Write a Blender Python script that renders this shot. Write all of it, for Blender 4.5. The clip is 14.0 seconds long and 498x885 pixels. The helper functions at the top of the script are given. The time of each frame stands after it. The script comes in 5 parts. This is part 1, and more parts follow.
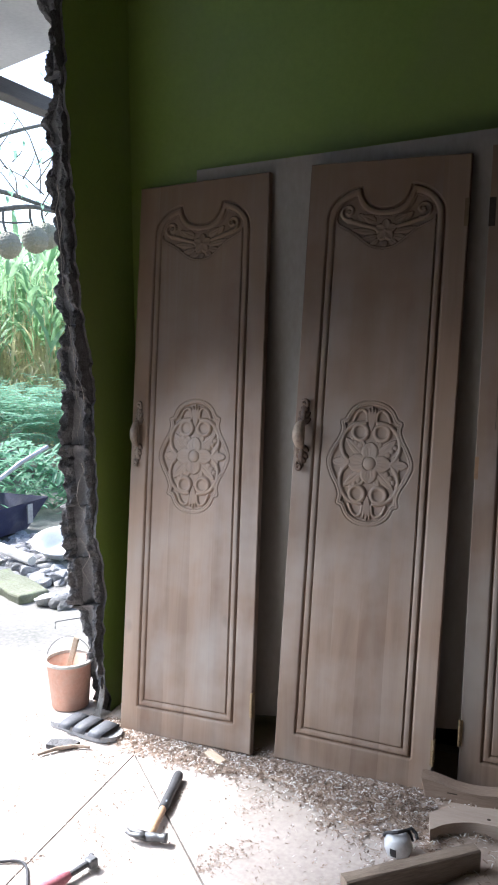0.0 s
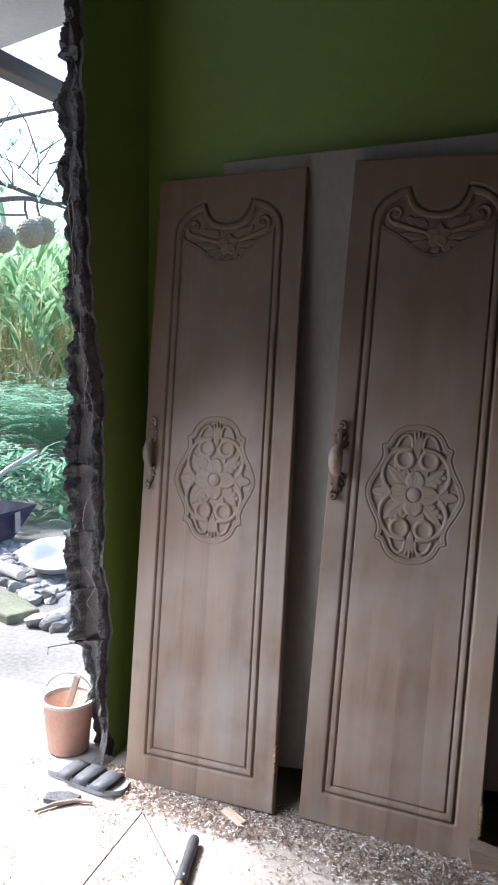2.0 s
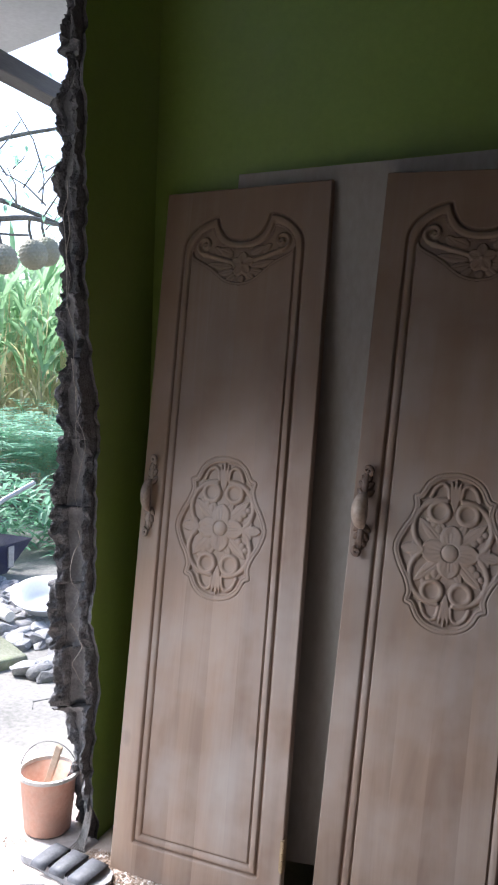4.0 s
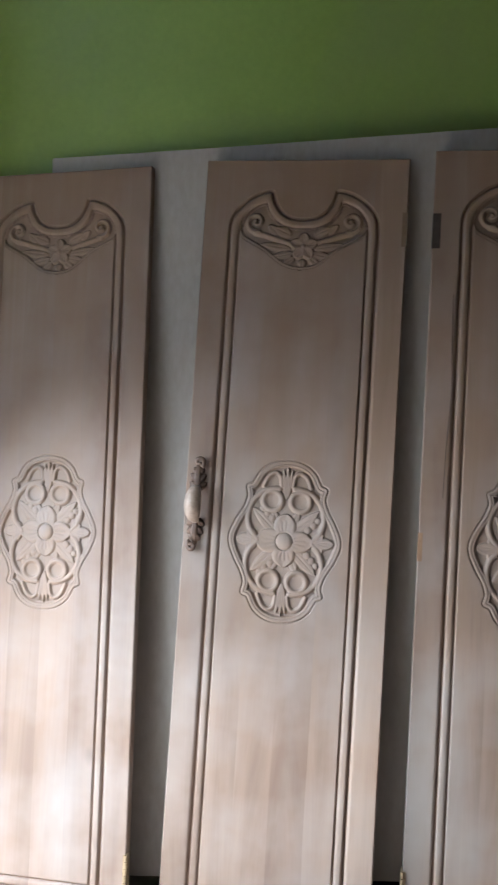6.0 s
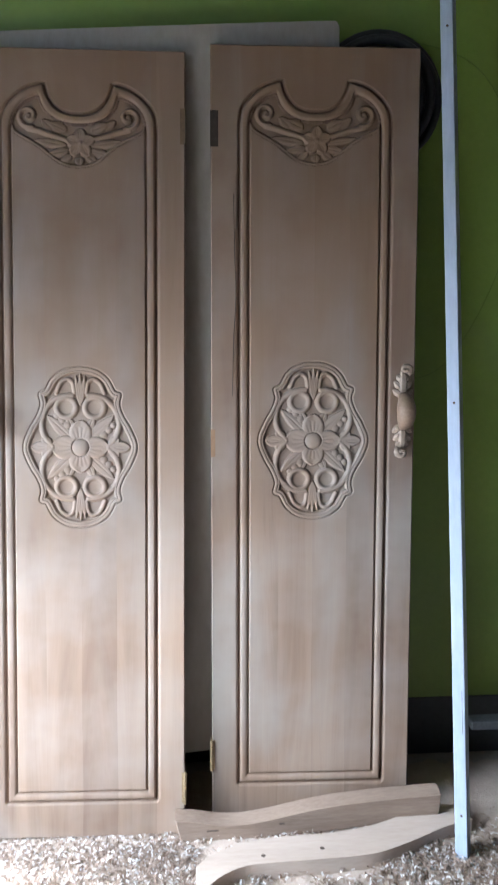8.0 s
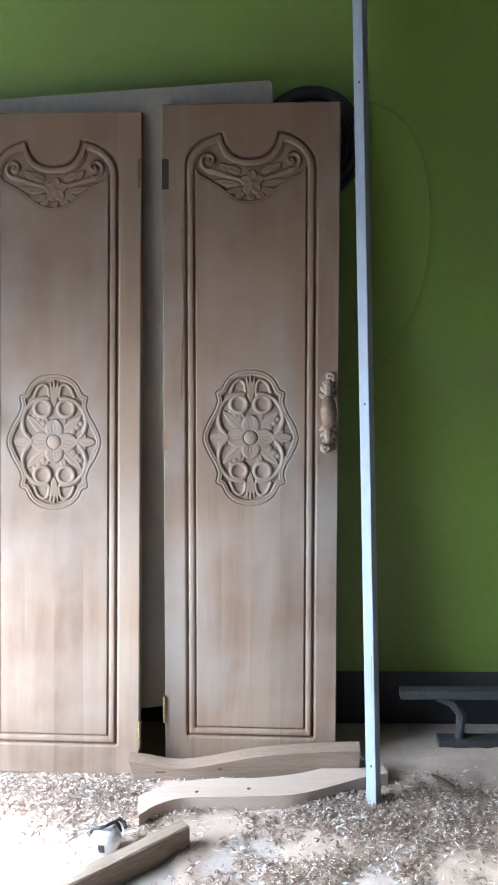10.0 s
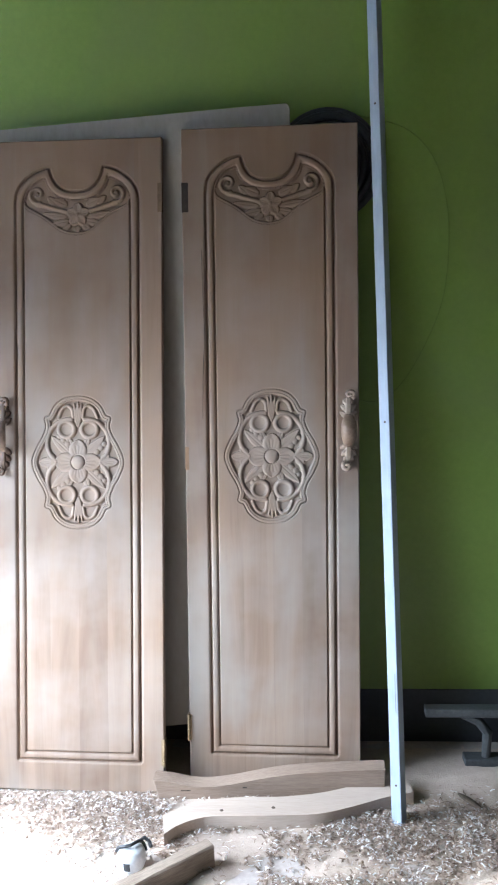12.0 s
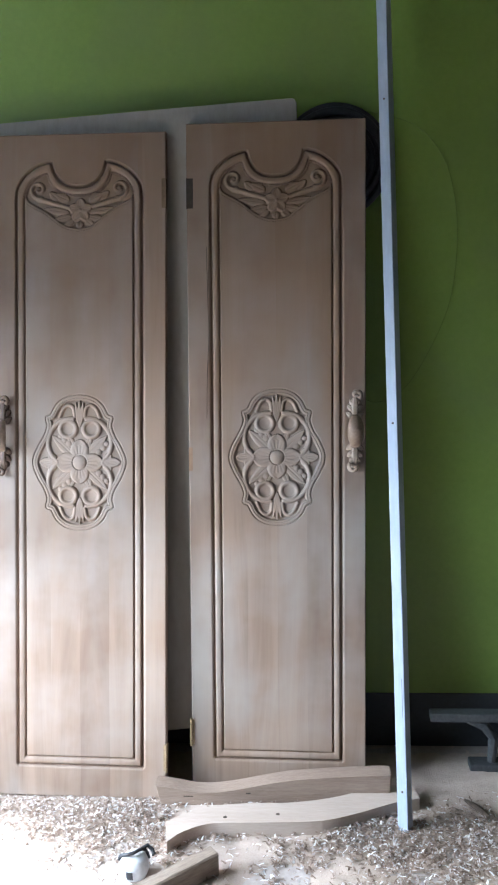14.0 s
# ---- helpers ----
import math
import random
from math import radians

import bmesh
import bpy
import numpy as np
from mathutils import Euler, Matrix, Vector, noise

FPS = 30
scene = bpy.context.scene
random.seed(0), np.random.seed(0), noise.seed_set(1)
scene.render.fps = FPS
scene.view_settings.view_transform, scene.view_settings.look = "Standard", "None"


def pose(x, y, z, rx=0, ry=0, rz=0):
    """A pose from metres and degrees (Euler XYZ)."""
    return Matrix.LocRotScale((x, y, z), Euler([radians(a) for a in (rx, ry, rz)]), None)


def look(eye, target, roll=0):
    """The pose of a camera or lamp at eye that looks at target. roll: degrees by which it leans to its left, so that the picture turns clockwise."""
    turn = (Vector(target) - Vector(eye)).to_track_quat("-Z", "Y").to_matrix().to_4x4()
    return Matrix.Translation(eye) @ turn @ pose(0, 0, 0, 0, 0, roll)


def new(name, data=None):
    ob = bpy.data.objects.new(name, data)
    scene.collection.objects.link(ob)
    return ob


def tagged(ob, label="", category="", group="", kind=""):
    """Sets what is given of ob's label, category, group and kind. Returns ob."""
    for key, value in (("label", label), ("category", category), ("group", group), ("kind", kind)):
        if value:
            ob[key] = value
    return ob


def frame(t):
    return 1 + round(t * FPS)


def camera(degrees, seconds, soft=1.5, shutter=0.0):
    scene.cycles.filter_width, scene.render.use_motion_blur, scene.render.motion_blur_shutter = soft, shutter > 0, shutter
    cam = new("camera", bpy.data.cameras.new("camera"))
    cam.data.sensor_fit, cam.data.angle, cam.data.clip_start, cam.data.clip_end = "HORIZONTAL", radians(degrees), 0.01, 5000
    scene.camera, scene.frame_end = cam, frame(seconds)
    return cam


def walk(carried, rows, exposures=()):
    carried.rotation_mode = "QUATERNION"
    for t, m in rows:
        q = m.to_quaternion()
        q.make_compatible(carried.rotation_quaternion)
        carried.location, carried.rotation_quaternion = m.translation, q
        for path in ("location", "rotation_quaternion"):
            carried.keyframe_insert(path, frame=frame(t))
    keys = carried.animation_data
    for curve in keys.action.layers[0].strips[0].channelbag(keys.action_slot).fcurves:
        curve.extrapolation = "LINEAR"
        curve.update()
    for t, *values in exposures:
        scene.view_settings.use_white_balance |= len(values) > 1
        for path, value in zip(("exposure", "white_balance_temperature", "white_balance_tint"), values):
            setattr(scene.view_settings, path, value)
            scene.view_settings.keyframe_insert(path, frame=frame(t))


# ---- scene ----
# ---------------------------------------------------------------- camera
cam = camera(34.19, 14.0, soft=1.9, shutter=0.4)

# seconds, eye, turn to the left, tilt up, lean
PATH = [
    (0, (0.7115, -2.4661, 1.4344), 23.412, -6.977, -0.308),
    (0.5, (0.7063, -2.4541, 1.4387), 23.312, -6.981, -0.272),
    (1, (0.6872, -2.4191, 1.4422), 23.688, -7.916, -0.155),
    (1.5, (0.5891, -2.3334, 1.4551), 23.152, -7.361, 0.685),
    (2, (0.4521, -2.2566, 1.4780), 22.003, -7.057, 1.094),
    (2.2, (0.4278, -2.2408, 1.4686), 22.447, -8.001, 1.332),
    (4.3, (0.2627, -1.9630, 1.4856), 22.448, -4.770, 2.532),
    (4.5, (0.2193, -1.9708, 1.4882), 20.011, -5.127, 2.154),
    (5, (0.2066, -1.9589, 1.4760), 15.357, -4.541, 1.985),
    (5.5, (0.2705, -1.9278, 1.4406), 13.534, -4.039, 1.801),
    (6, (0.2829, -1.9207, 1.4284), 9.956, -3.819, 1.264),
    (6.5, (0.3213, -1.9041, 1.4781), 7.498, -4.894, 0.842),
    (7, (0.3385, -1.8997, 1.4733), 4.587, -4.526, 0.336),
    (7.5, (0.3495, -1.9053, 1.4531), 1.944, -6.392, -0.549),
    (8, (0.3464, -1.9495, 1.4283), -3.057, -10.504, -0.441),
    (8.5, (0.4262, -2.0294, 1.4200), -1.619, -11.316, -0.609),
    (9, (0.6275, -2.2113, 1.4129), 2.390, -9.264, 2.162),
    (9.2, (0.6819, -2.2553, 1.4091), 2.617, -9.515, 1.099),
    (11.3, (0.7680, -2.3318, 1.4311), 3.128, -7.631, -1.861),
    (11.5, (0.7661, -2.3296, 1.4370), 3.479, -7.757, -1.904),
    (12, (0.7655, -2.3265, 1.4323), 4.745, -7.966, -1.913),
    (12.5, (0.7448, -2.3155, 1.4346), 5.721, -8.411, -1.707),
    (13, (0.7294, -2.3063, 1.4405), 6.003, -8.649, -1.386),
    (13.5, (0.7314, -2.3019, 1.4329), 5.262, -8.654, -1.560),
    (14, (0.7284, -2.2882, 1.4376), 4.294, -8.167, -1.614),
]


def aim(eye, yaw, pitch, roll):
    y, p = radians(yaw), radians(pitch)
    way = Vector((-math.sin(y) * math.cos(p), math.cos(y) * math.cos(p), math.sin(p)))
    return look(eye, Vector(eye) + way, roll)


walk(cam, [(t, aim(eye, yaw, pitch, roll)) for t, eye, yaw, pitch, roll in PATH],
     exposures=[(0.0, 1.71, 5900, 11), (1.0, 1.71, 5900, 11), (1.5, 1.55, 5900, 12), (4.4, 1.67, 5950, 14), (5.0, 2.47, 5700, 10),
                (5.6, 2.75, 5700, 8), (6.0, 2.95, 5700, 7), (6.5, 3.17, 5700, 6), (7.0, 3.51, 5650, 6), (8.0, 3.41, 5550, 6), (9.2, 3.45, 5550, 6),
                (11.6, 3.61, 5450, 5), (12.4, 3.51, 5450, 5), (14.0, 3.43, 5450, 5)])

# ---------------------------------------------------------------- light
world = bpy.data.worlds.new("sky")
scene.world = world
world.use_nodes = True
sky = world.node_tree.nodes.new("ShaderNodeTexSky")
sky.sky_type = "NISHITA"
sky.sun_disc = False
sky.sun_elevation = radians(52)
sky.sun_rotation = radians(279.5)
sky.air_density = 1.0
sky.dust_density = 2.5
world.node_tree.links.new(sky.outputs[0], world.node_tree.nodes["Background"].inputs[0])
world.node_tree.nodes["Background"].inputs[1].default_value = 0.15

sun = new("sun", bpy.data.lights.new("sun", "SUN"))
sun.data.energy = 4.2
sun.data.angle = radians(14)
sun.data.color = (1.0, 0.96, 0.9)
sun.matrix_world = look((-9, 1.5, 11.7), (0, 0, 0))

# daylight in the broken-out opening of the side wall
gap_light = new("opening_daylight", bpy.data.lights.new("opening_daylight", "AREA"))
gap_light.data.shape = "RECTANGLE"
gap_light.data.size, gap_light.data.size_y = 1.1, 1.55
gap_light.data.energy = 4.7
gap_light.data.spread = radians(105)
gap_light.data.color = (0.9, 0.95, 1.0)
gap_light.matrix_world = look((-1.06, -0.68, 0.8), (0.0, -0.26, 0.02))


# ---------------------------------------------------------------- materials
def material(name, colour, rough=0.7, metal=0.0):
    m = bpy.data.materials.new(name)
    m.use_nodes = True
    b = m.node_tree.nodes["Principled BSDF"]
    b.inputs["Base Color"].default_value = (*colour, 1)
    b.inputs["Roughness"].default_value = rough
    b.inputs["Metallic"].default_value = metal
    return m


def node(m, kind, **values):
    n = m.node_tree.nodes.new(kind)
    for key, value in values.items():
        n.inputs[key].default_value = value
    return n


def link(m, a, b):
    m.node_tree.links.new(a, b)


def surface(name, dark, light, rough=0.75, scale=8.0, fine=90.0, stretch=(1, 1, 1), bump=0.15, mix=0.5, metal=0.0,
            per_piece=0.0, stain=None, stain_scale=1.6, bump_depth=0.003):
    """Two scales of noise between two colours, stains over them, fine relief, and a shift from piece to piece."""
    m = material(name, light, rough, metal)
    b = m.node_tree.nodes["Principled BSDF"]
    co = node(m, "ShaderNodeTexCoord")
    mp = node(m, "ShaderNodeMapping", Scale=stretch)
    link(m, co.outputs["Object"], mp.inputs["Vector"])
    info = node(m, "ShaderNodeObjectInfo")
    sh = node(m, "ShaderNodeVectorMath")
    sh.operation = "ADD"
    mul = node(m, "ShaderNodeMath")
    mul.operation = "MULTIPLY"
    mul.inputs[1].default_value = 37.0
    link(m, info.outputs["Random"], mul.inputs[0])
    link(m, mp.outputs[0], sh.inputs[0])
    link(m, mul.outputs[0], sh.inputs[1])
    big = node(m, "ShaderNodeTexNoise", Scale=scale, Detail=4.0, Roughness=0.6)
    small = node(m, "ShaderNodeTexNoise", Scale=fine, Detail=3.0, Roughness=0.6)
    link(m, sh.outputs[0], big.inputs["Vector"])
    link(m, sh.outputs[0], small.inputs["Vector"])
    add = node(m, "ShaderNodeMix", Factor=1 - mix)
    link(m, big.outputs["Fac"], add.inputs[2])
    link(m, small.outputs["Fac"], add.inputs[3])
    ramp = node(m, "ShaderNodeValToRGB")
    ramp.color_ramp.elements[0].position, ramp.color_ramp.elements[1].position = 0.34, 0.66
    ramp.color_ramp.elements[0].color, ramp.color_ramp.elements[1].color = (*dark, 1), (*light, 1)
    link(m, add.outputs[0], ramp.inputs[0])
    out = ramp.outputs[0]
    if stain:
        st = node(m, "ShaderNodeTexNoise", Scale=stain_scale, Detail=5.0, Roughness=0.65, Distortion=0.4)
        link(m, sh.outputs[0], st.inputs["Vector"])
        sr = node(m, "ShaderNodeMapRange")
        for i, v in ((1, 0.5), (2, 0.72), (3, 0.0), (4, 0.75)):
            sr.inputs[i].default_value = v
        link(m, st.outputs["Fac"], sr.inputs[0])
        sm = node(m, "ShaderNodeMixRGB")
        sm.inputs[2].default_value = (*stain, 1)
        link(m, sr.outputs[0], sm.inputs[0])
        link(m, out, sm.inputs[1])
        out = sm.outputs[0]
    if per_piece:
        hv = node(m, "ShaderNodeHueSaturation")
        vr = node(m, "ShaderNodeMapRange")
        vr.inputs[3].default_value, vr.inputs[4].default_value = 1 - per_piece, 1 + per_piece
        link(m, info.outputs["Random"], vr.inputs[0])
        link(m, vr.outputs[0], hv.inputs["Value"])
        link(m, out, hv.inputs["Color"])
        out = hv.outputs[0]
    link(m, out, b.inputs["Base Color"])
    rr = node(m, "ShaderNodeMapRange")
    rr.inputs[3].default_value, rr.inputs[4].default_value = max(rough - 0.1, 0.02), min(rough + 0.1, 1)
    link(m, big.outputs["Fac"], rr.inputs[0])
    link(m, rr.outputs[0], b.inputs["Roughness"])
    if bump:
        bp = node(m, "ShaderNodeBump", Strength=bump, Distance=bump_depth)
        link(m, add.outputs[0], bp.inputs["Height"])
        link(m, bp.outputs[0], b.inputs["Normal"])
    return m


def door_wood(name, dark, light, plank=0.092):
    """Planed hardwood glued up from narrow boards: each board with a tone and a grain of its own, dusty patches over all."""
    m = material(name, light, 0.62)
    b = m.node_tree.nodes["Principled BSDF"]
    co = node(m, "ShaderNodeTexCoord")
    info = node(m, "ShaderNodeObjectInfo")
    xyz = node(m, "ShaderNodeSeparateXYZ")
    link(m, co.outputs["Object"], xyz.inputs[0])
    # wavering glue lines
    wob = node(m, "ShaderNodeTexNoise", Scale=1.3, Detail=1.0)
    link(m, co.outputs["Object"], wob.inputs["Vector"])
    w1 = node(m, "ShaderNodeMath")
    w1.operation = "MULTIPLY_ADD"
    w1.inputs[1].default_value, w1.inputs[2].default_value = 0.03, -0.015
    link(m, wob.outputs["Fac"], w1.inputs[0])
    w2 = node(m, "ShaderNodeMath")
    w2.operation = "ADD"
    link(m, xyz.outputs[0], w2.inputs[0])
    link(m, w1.outputs[0], w2.inputs[1])
    div = node(m, "ShaderNodeMath")
    div.operation = "DIVIDE"
    div.inputs[1].default_value = plank
    link(m, w2.outputs[0], div.inputs[0])
    fl = node(m, "ShaderNodeMath")
    fl.operation = "FLOOR"
    link(m, div.outputs[0], fl.inputs[0])
    r1 = node(m, "ShaderNodeMath")
    r1.operation = "MULTIPLY_ADD"
    r1.inputs[1].default_value = 91.7
    lx = node(m, "ShaderNodeSeparateXYZ")
    link(m, info.outputs["Location"], lx.inputs[0])
    link(m, lx.outputs[0], r1.inputs[0])
    link(m, fl.outputs[0], r1.inputs[2])
    wn = node(m, "ShaderNodeTexWhiteNoise")
    wn.noise_dimensions = "1D"
    link(m, r1.outputs[0], wn.inputs["W"])
    mp = node(m, "ShaderNodeMapping", Scale=(9, 9, 0.6))
    link(m, co.outputs["Object"], mp.inputs["Vector"])
    sh = node(m, "ShaderNodeVectorMath")
    sh.operation = "ADD"
    k = node(m, "ShaderNodeMath")
    k.operation = "MULTIPLY"
    k.inputs[1].default_value = 17.0
    link(m, wn.outputs[0], k.inputs[0])
    link(m, mp.outputs[0], sh.inputs[0])
    link(m, k.outputs[0], sh.inputs[1])
    grain = node(m, "ShaderNodeTexNoise", Scale=1.0, Detail=6.0, Roughness=0.62, Distortion=0.9)
    link(m, sh.outputs[0], grain.inputs["Vector"])
    mp2 = node(m, "ShaderNodeMapping", Scale=(260, 260, 9))
    link(m, co.outputs["Object"], mp2.inputs["Vector"])
    pore = node(m, "ShaderNodeTexNoise", Scale=1.0, Detail=2.0)
    link(m, mp2.outputs[0], pore.inputs["Vector"])
    mx = node(m, "ShaderNodeMix", Factor=0.07)
    link(m, grain.outputs["Fac"], mx.inputs[2])
    link(m, pore.outputs["Fac"], mx.inputs[3])
    ramp = node(m, "ShaderNodeValToRGB")
    ramp.color_ramp.elements[0].position, ramp.color_ramp.elements[1].position = 0.3, 0.66
    ramp.color_ramp.elements[0].color, ramp.color_ramp.elements[1].color = (*dark, 1), (*light, 1)
    link(m, mx.outputs[0], ramp.inputs[0])
    hv = node(m, "ShaderNodeHueSaturation")
    vr = node(m, "ShaderNodeMapRange")
    vr.inputs[3].default_value, vr.inputs[4].default_value = 0.95, 1.05
    link(m, wn.outputs[0], vr.inputs[0])
    link(m, vr.outputs[0], hv.inputs["Value"])
    link(m, ramp.outputs[0], hv.inputs["Color"])
    # the two stiles are other boards than the panel: sapwood or heartwood
    ab = node(m, "ShaderNodeMath")
    ab.operation = "ABSOLUTE"
    link(m, xyz.outputs[0], ab.inputs[0])
    gt = node(m, "ShaderNodeMath")
    gt.operation = "GREATER_THAN"
    gt.inputs[1].default_value = 0.1965
    link(m, ab.outputs[0], gt.inputs[0])
    sg = node(m, "ShaderNodeMath")
    sg.operation = "SIGN"
    link(m, xyz.outputs[0], sg.inputs[0])
    ph = node(m, "ShaderNodeMath")
    ph.operation = "MULTIPLY_ADD"
    ph.inputs[1].default_value = -3.0
    link(m, lx.outputs[0], ph.inputs[0])
    link(m, sg.outputs[0], ph.inputs[2])
    p2 = node(m, "ShaderNodeMath")
    p2.operation = "ADD"
    p2.inputs[1].default_value = 0.4
    link(m, ph.outputs[0], p2.inputs[0])
    sn = node(m, "ShaderNodeMath")
    sn.operation = "SINE"
    link(m, p2.outputs[0], sn.inputs[0])
    tn = node(m, "ShaderNodeMath")
    tn.operation = "MULTIPLY"
    link(m, sn.outputs[0], tn.inputs[0])
    link(m, gt.outputs[0], tn.inputs[1])
    tv = node(m, "ShaderNodeMapRange")
    for i, v in ((1, -1.0), (2, 1.0), (3, 0.8), (4, 1.2)):
        tv.inputs[i].default_value = v
    link(m, tn.outputs[0], tv.inputs[0])
    hs = node(m, "ShaderNodeHueSaturation")
    link(m, tv.outputs[0], hs.inputs["Value"])
    link(m, hv.outputs[0], hs.inputs["Color"])
    hv = hs
    # broad drift of tone, and a few knots
    drift = node(m, "ShaderNodeTexNoise", Scale=1.7, Detail=2.0)
    dsh = node(m, "ShaderNodeVectorMath")
    dsh.operation = "ADD"
    link(m, co.outputs["Object"], dsh.inputs[0])
    link(m, info.outputs["Location"], dsh.inputs[1])
    link(m, dsh.outputs[0], drift.inputs["Vector"])
    dv = node(m, "ShaderNodeMapRange")
    for i, v in ((1, 0.3), (2, 0.7), (3, 0.8), (4, 1.16)):
        dv.inputs[i].default_value = v
    link(m, drift.outputs["Fac"], dv.inputs[0])
    hd = node(m, "ShaderNodeHueSaturation")
    link(m, dv.outputs[0], hd.inputs["Value"])
    link(m, hv.outputs[0], hd.inputs["Color"])
    kmap = node(m, "ShaderNodeMapping", Scale=(3.4, 3.4, 1.9))
    link(m, dsh.outputs[0], kmap.inputs["Vector"])
    vor = node(m, "ShaderNodeTexVoronoi", Scale=1.0, Randomness=1.0)
    link(m, kmap.outputs[0], vor.inputs["Vector"])
    kr = node(m, "ShaderNodeMapRange")
    for i, v in ((1, 0.02), (2, 0.075), (3, 0.75), (4, 0.0)):
        kr.inputs[i].default_value = v
    link(m, vor.outputs["Distance"], kr.inputs[0])
    km = node(m, "ShaderNodeMixRGB")
    km.inputs[2].default_value = (0.055, 0.03, 0.02, 1)
    link(m, kr.outputs[0], km.inputs[0])
    link(m, hd.outputs[0], km.inputs[1])
    # sanding dust in soft patches
    dust = node(m, "ShaderNodeTexNoise", Scale=3.2, Detail=4.0, Roughness=0.55)
    link(m, co.outputs["Object"], dust.inputs["Vector"])
    dr = node(m, "ShaderNodeMapRange")
    for i, v in ((1, 0.42), (2, 0.72), (3, 0.0), (4, 0.55)):
        dr.inputs[i].default_value = v
    link(m, dust.outputs["Fac"], dr.inputs[0])
    dm = node(m, "ShaderNodeMixRGB")
    dm.inputs[2].default_value = (0.345, 0.308, 0.275, 1)
    link(m, dr.outputs[0], dm.inputs[0])
    link(m, km.outputs[0], dm.inputs[1])
    # pale filler rubbed on in long soft streaks
    fmap = node(m, "ShaderNodeMapping", Scale=(5.0, 5.0, 1.5))
    link(m, dsh.outputs[0], fmap.inputs["Vector"])
    fill = node(m, "ShaderNodeTexNoise", Scale=1.0, Detail=3.0, Roughness=0.5, Distortion=0.3)
    link(m, fmap.outputs[0], fill.inputs["Vector"])
    fr = node(m, "ShaderNodeMapRange")
    for i, v in ((1, 0.52), (2, 0.75), (3, 0.0), (4, 0.38)):
        fr.inputs[i].default_value = v
    link(m, fill.outputs["Fac"], fr.inputs[0])
    fm = node(m, "ShaderNodeMixRGB")
    fm.inputs[2].default_value = (0.33, 0.315, 0.29, 1)
    link(m, fr.outputs[0], fm.inputs[0])
    link(m, dm.outputs[0], fm.inputs[1])
    dm = fm
    # browner and darker towards the head of the door, in uneven streaks
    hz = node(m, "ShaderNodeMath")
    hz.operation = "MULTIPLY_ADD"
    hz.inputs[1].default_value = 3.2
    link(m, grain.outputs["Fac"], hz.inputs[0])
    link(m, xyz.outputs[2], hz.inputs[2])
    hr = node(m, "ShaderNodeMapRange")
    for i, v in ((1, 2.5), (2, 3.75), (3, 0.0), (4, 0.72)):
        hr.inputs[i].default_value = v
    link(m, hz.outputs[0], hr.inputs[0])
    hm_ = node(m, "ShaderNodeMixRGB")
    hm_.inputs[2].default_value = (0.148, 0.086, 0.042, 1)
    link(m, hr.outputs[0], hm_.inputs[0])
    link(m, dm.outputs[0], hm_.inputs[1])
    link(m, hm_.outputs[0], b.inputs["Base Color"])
    bp = node(m, "ShaderNodeBump", Strength=0.12, Distance=0.0015)
    link(m, mx.outputs[0], bp.inputs["Height"])
    link(m, bp.outputs[0], b.inputs["Normal"])
    return m


GREEN = surface("green_wall_paint", (0.15, 0.224, 0.038), (0.195, 0.28, 0.052), 0.5, 1.4, 60, bump=0.12, mix=0.7,
                stain=(0.16, 0.2, 0.07), stain_scale=0.9)
MORTAR = surface("broken_mortar", (0.055, 0.053, 0.055), (0.2, 0.195, 0.2), 0.95, 22, 140, bump=1.0, bump_depth=0.012, per_piece=0.15)
CAVITY = surface("block_cavity", (0.15, 0.15, 0.155), (0.28, 0.275, 0.28), 0.9, 20, 150, bump=0.3)
CEMENT = surface("cement_floor", (0.36, 0.31, 0.28), (0.51, 0.455, 0.42), 0.85, 3.0, 70, bump=0.25, stain=(0.3, 0.26, 0.22), stain_scale=2.4)
PLAIN = surface("plain_plaster", (0.45, 0.44, 0.4), (0.55, 0.53, 0.49), 0.9, 2.0, 60, bump=0.1)
BARE = surface("bare_cement_render", (0.13, 0.125, 0.115), (0.22, 0.21, 0.195), 0.9, 2.0, 60, bump=0.2)
BOARD = surface("grey_board", (0.25, 0.22, 0.188), (0.31, 0.28, 0.243), 0.7, 2.2, 60, stretch=(1, 1, 0.4), bump=0.08, stain=(0.25, 0.22, 0.185))
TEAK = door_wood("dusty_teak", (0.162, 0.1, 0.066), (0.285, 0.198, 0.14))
GROOVE = surface("brown_groove_lines", (0.1, 0.058, 0.036), (0.19, 0.12, 0.078), 0.6, 14, 80, stretch=(1, 1, 0.3), bump=0.1)
RAW = surface("raw_timber", (0.36, 0.27, 0.19), (0.55, 0.45, 0.35), 0.75, 3.0, 40, stretch=(1, 8, 8), bump=0.15, per_piece=0.12)
HANDLE = surface("carved_handle_wood", (0.18, 0.125, 0.09), (0.34, 0.265, 0.205), 0.55, 14, 90, bump=0.15, per_piece=0.2)
BRASS = surface("dull_brass", (0.22, 0.155, 0.085), (0.36, 0.27, 0.16), 0.5, 30, 120, bump=0.1, metal=0.6)
DARK = surface("dark_mortise", (0.05, 0.035, 0.025), (0.1, 0.07, 0.05), 0.8, 20, 100)


# ---------------------------------------------------------------- helpers
def mesh_of(bm, name, mat, smooth=False):
    me = bpy.data.meshes.new(name)
    bmesh.ops.recalc_face_normals(bm, faces=bm.faces)
    bm.to_mesh(me)
    bm.free()
    for m in (mat if isinstance(mat, (list, tuple)) else [mat]):
        me.materials.append(m)
    if smooth:
        me.polygons.foreach_set("use_smooth", [True] * len(me.polygons))
    return me


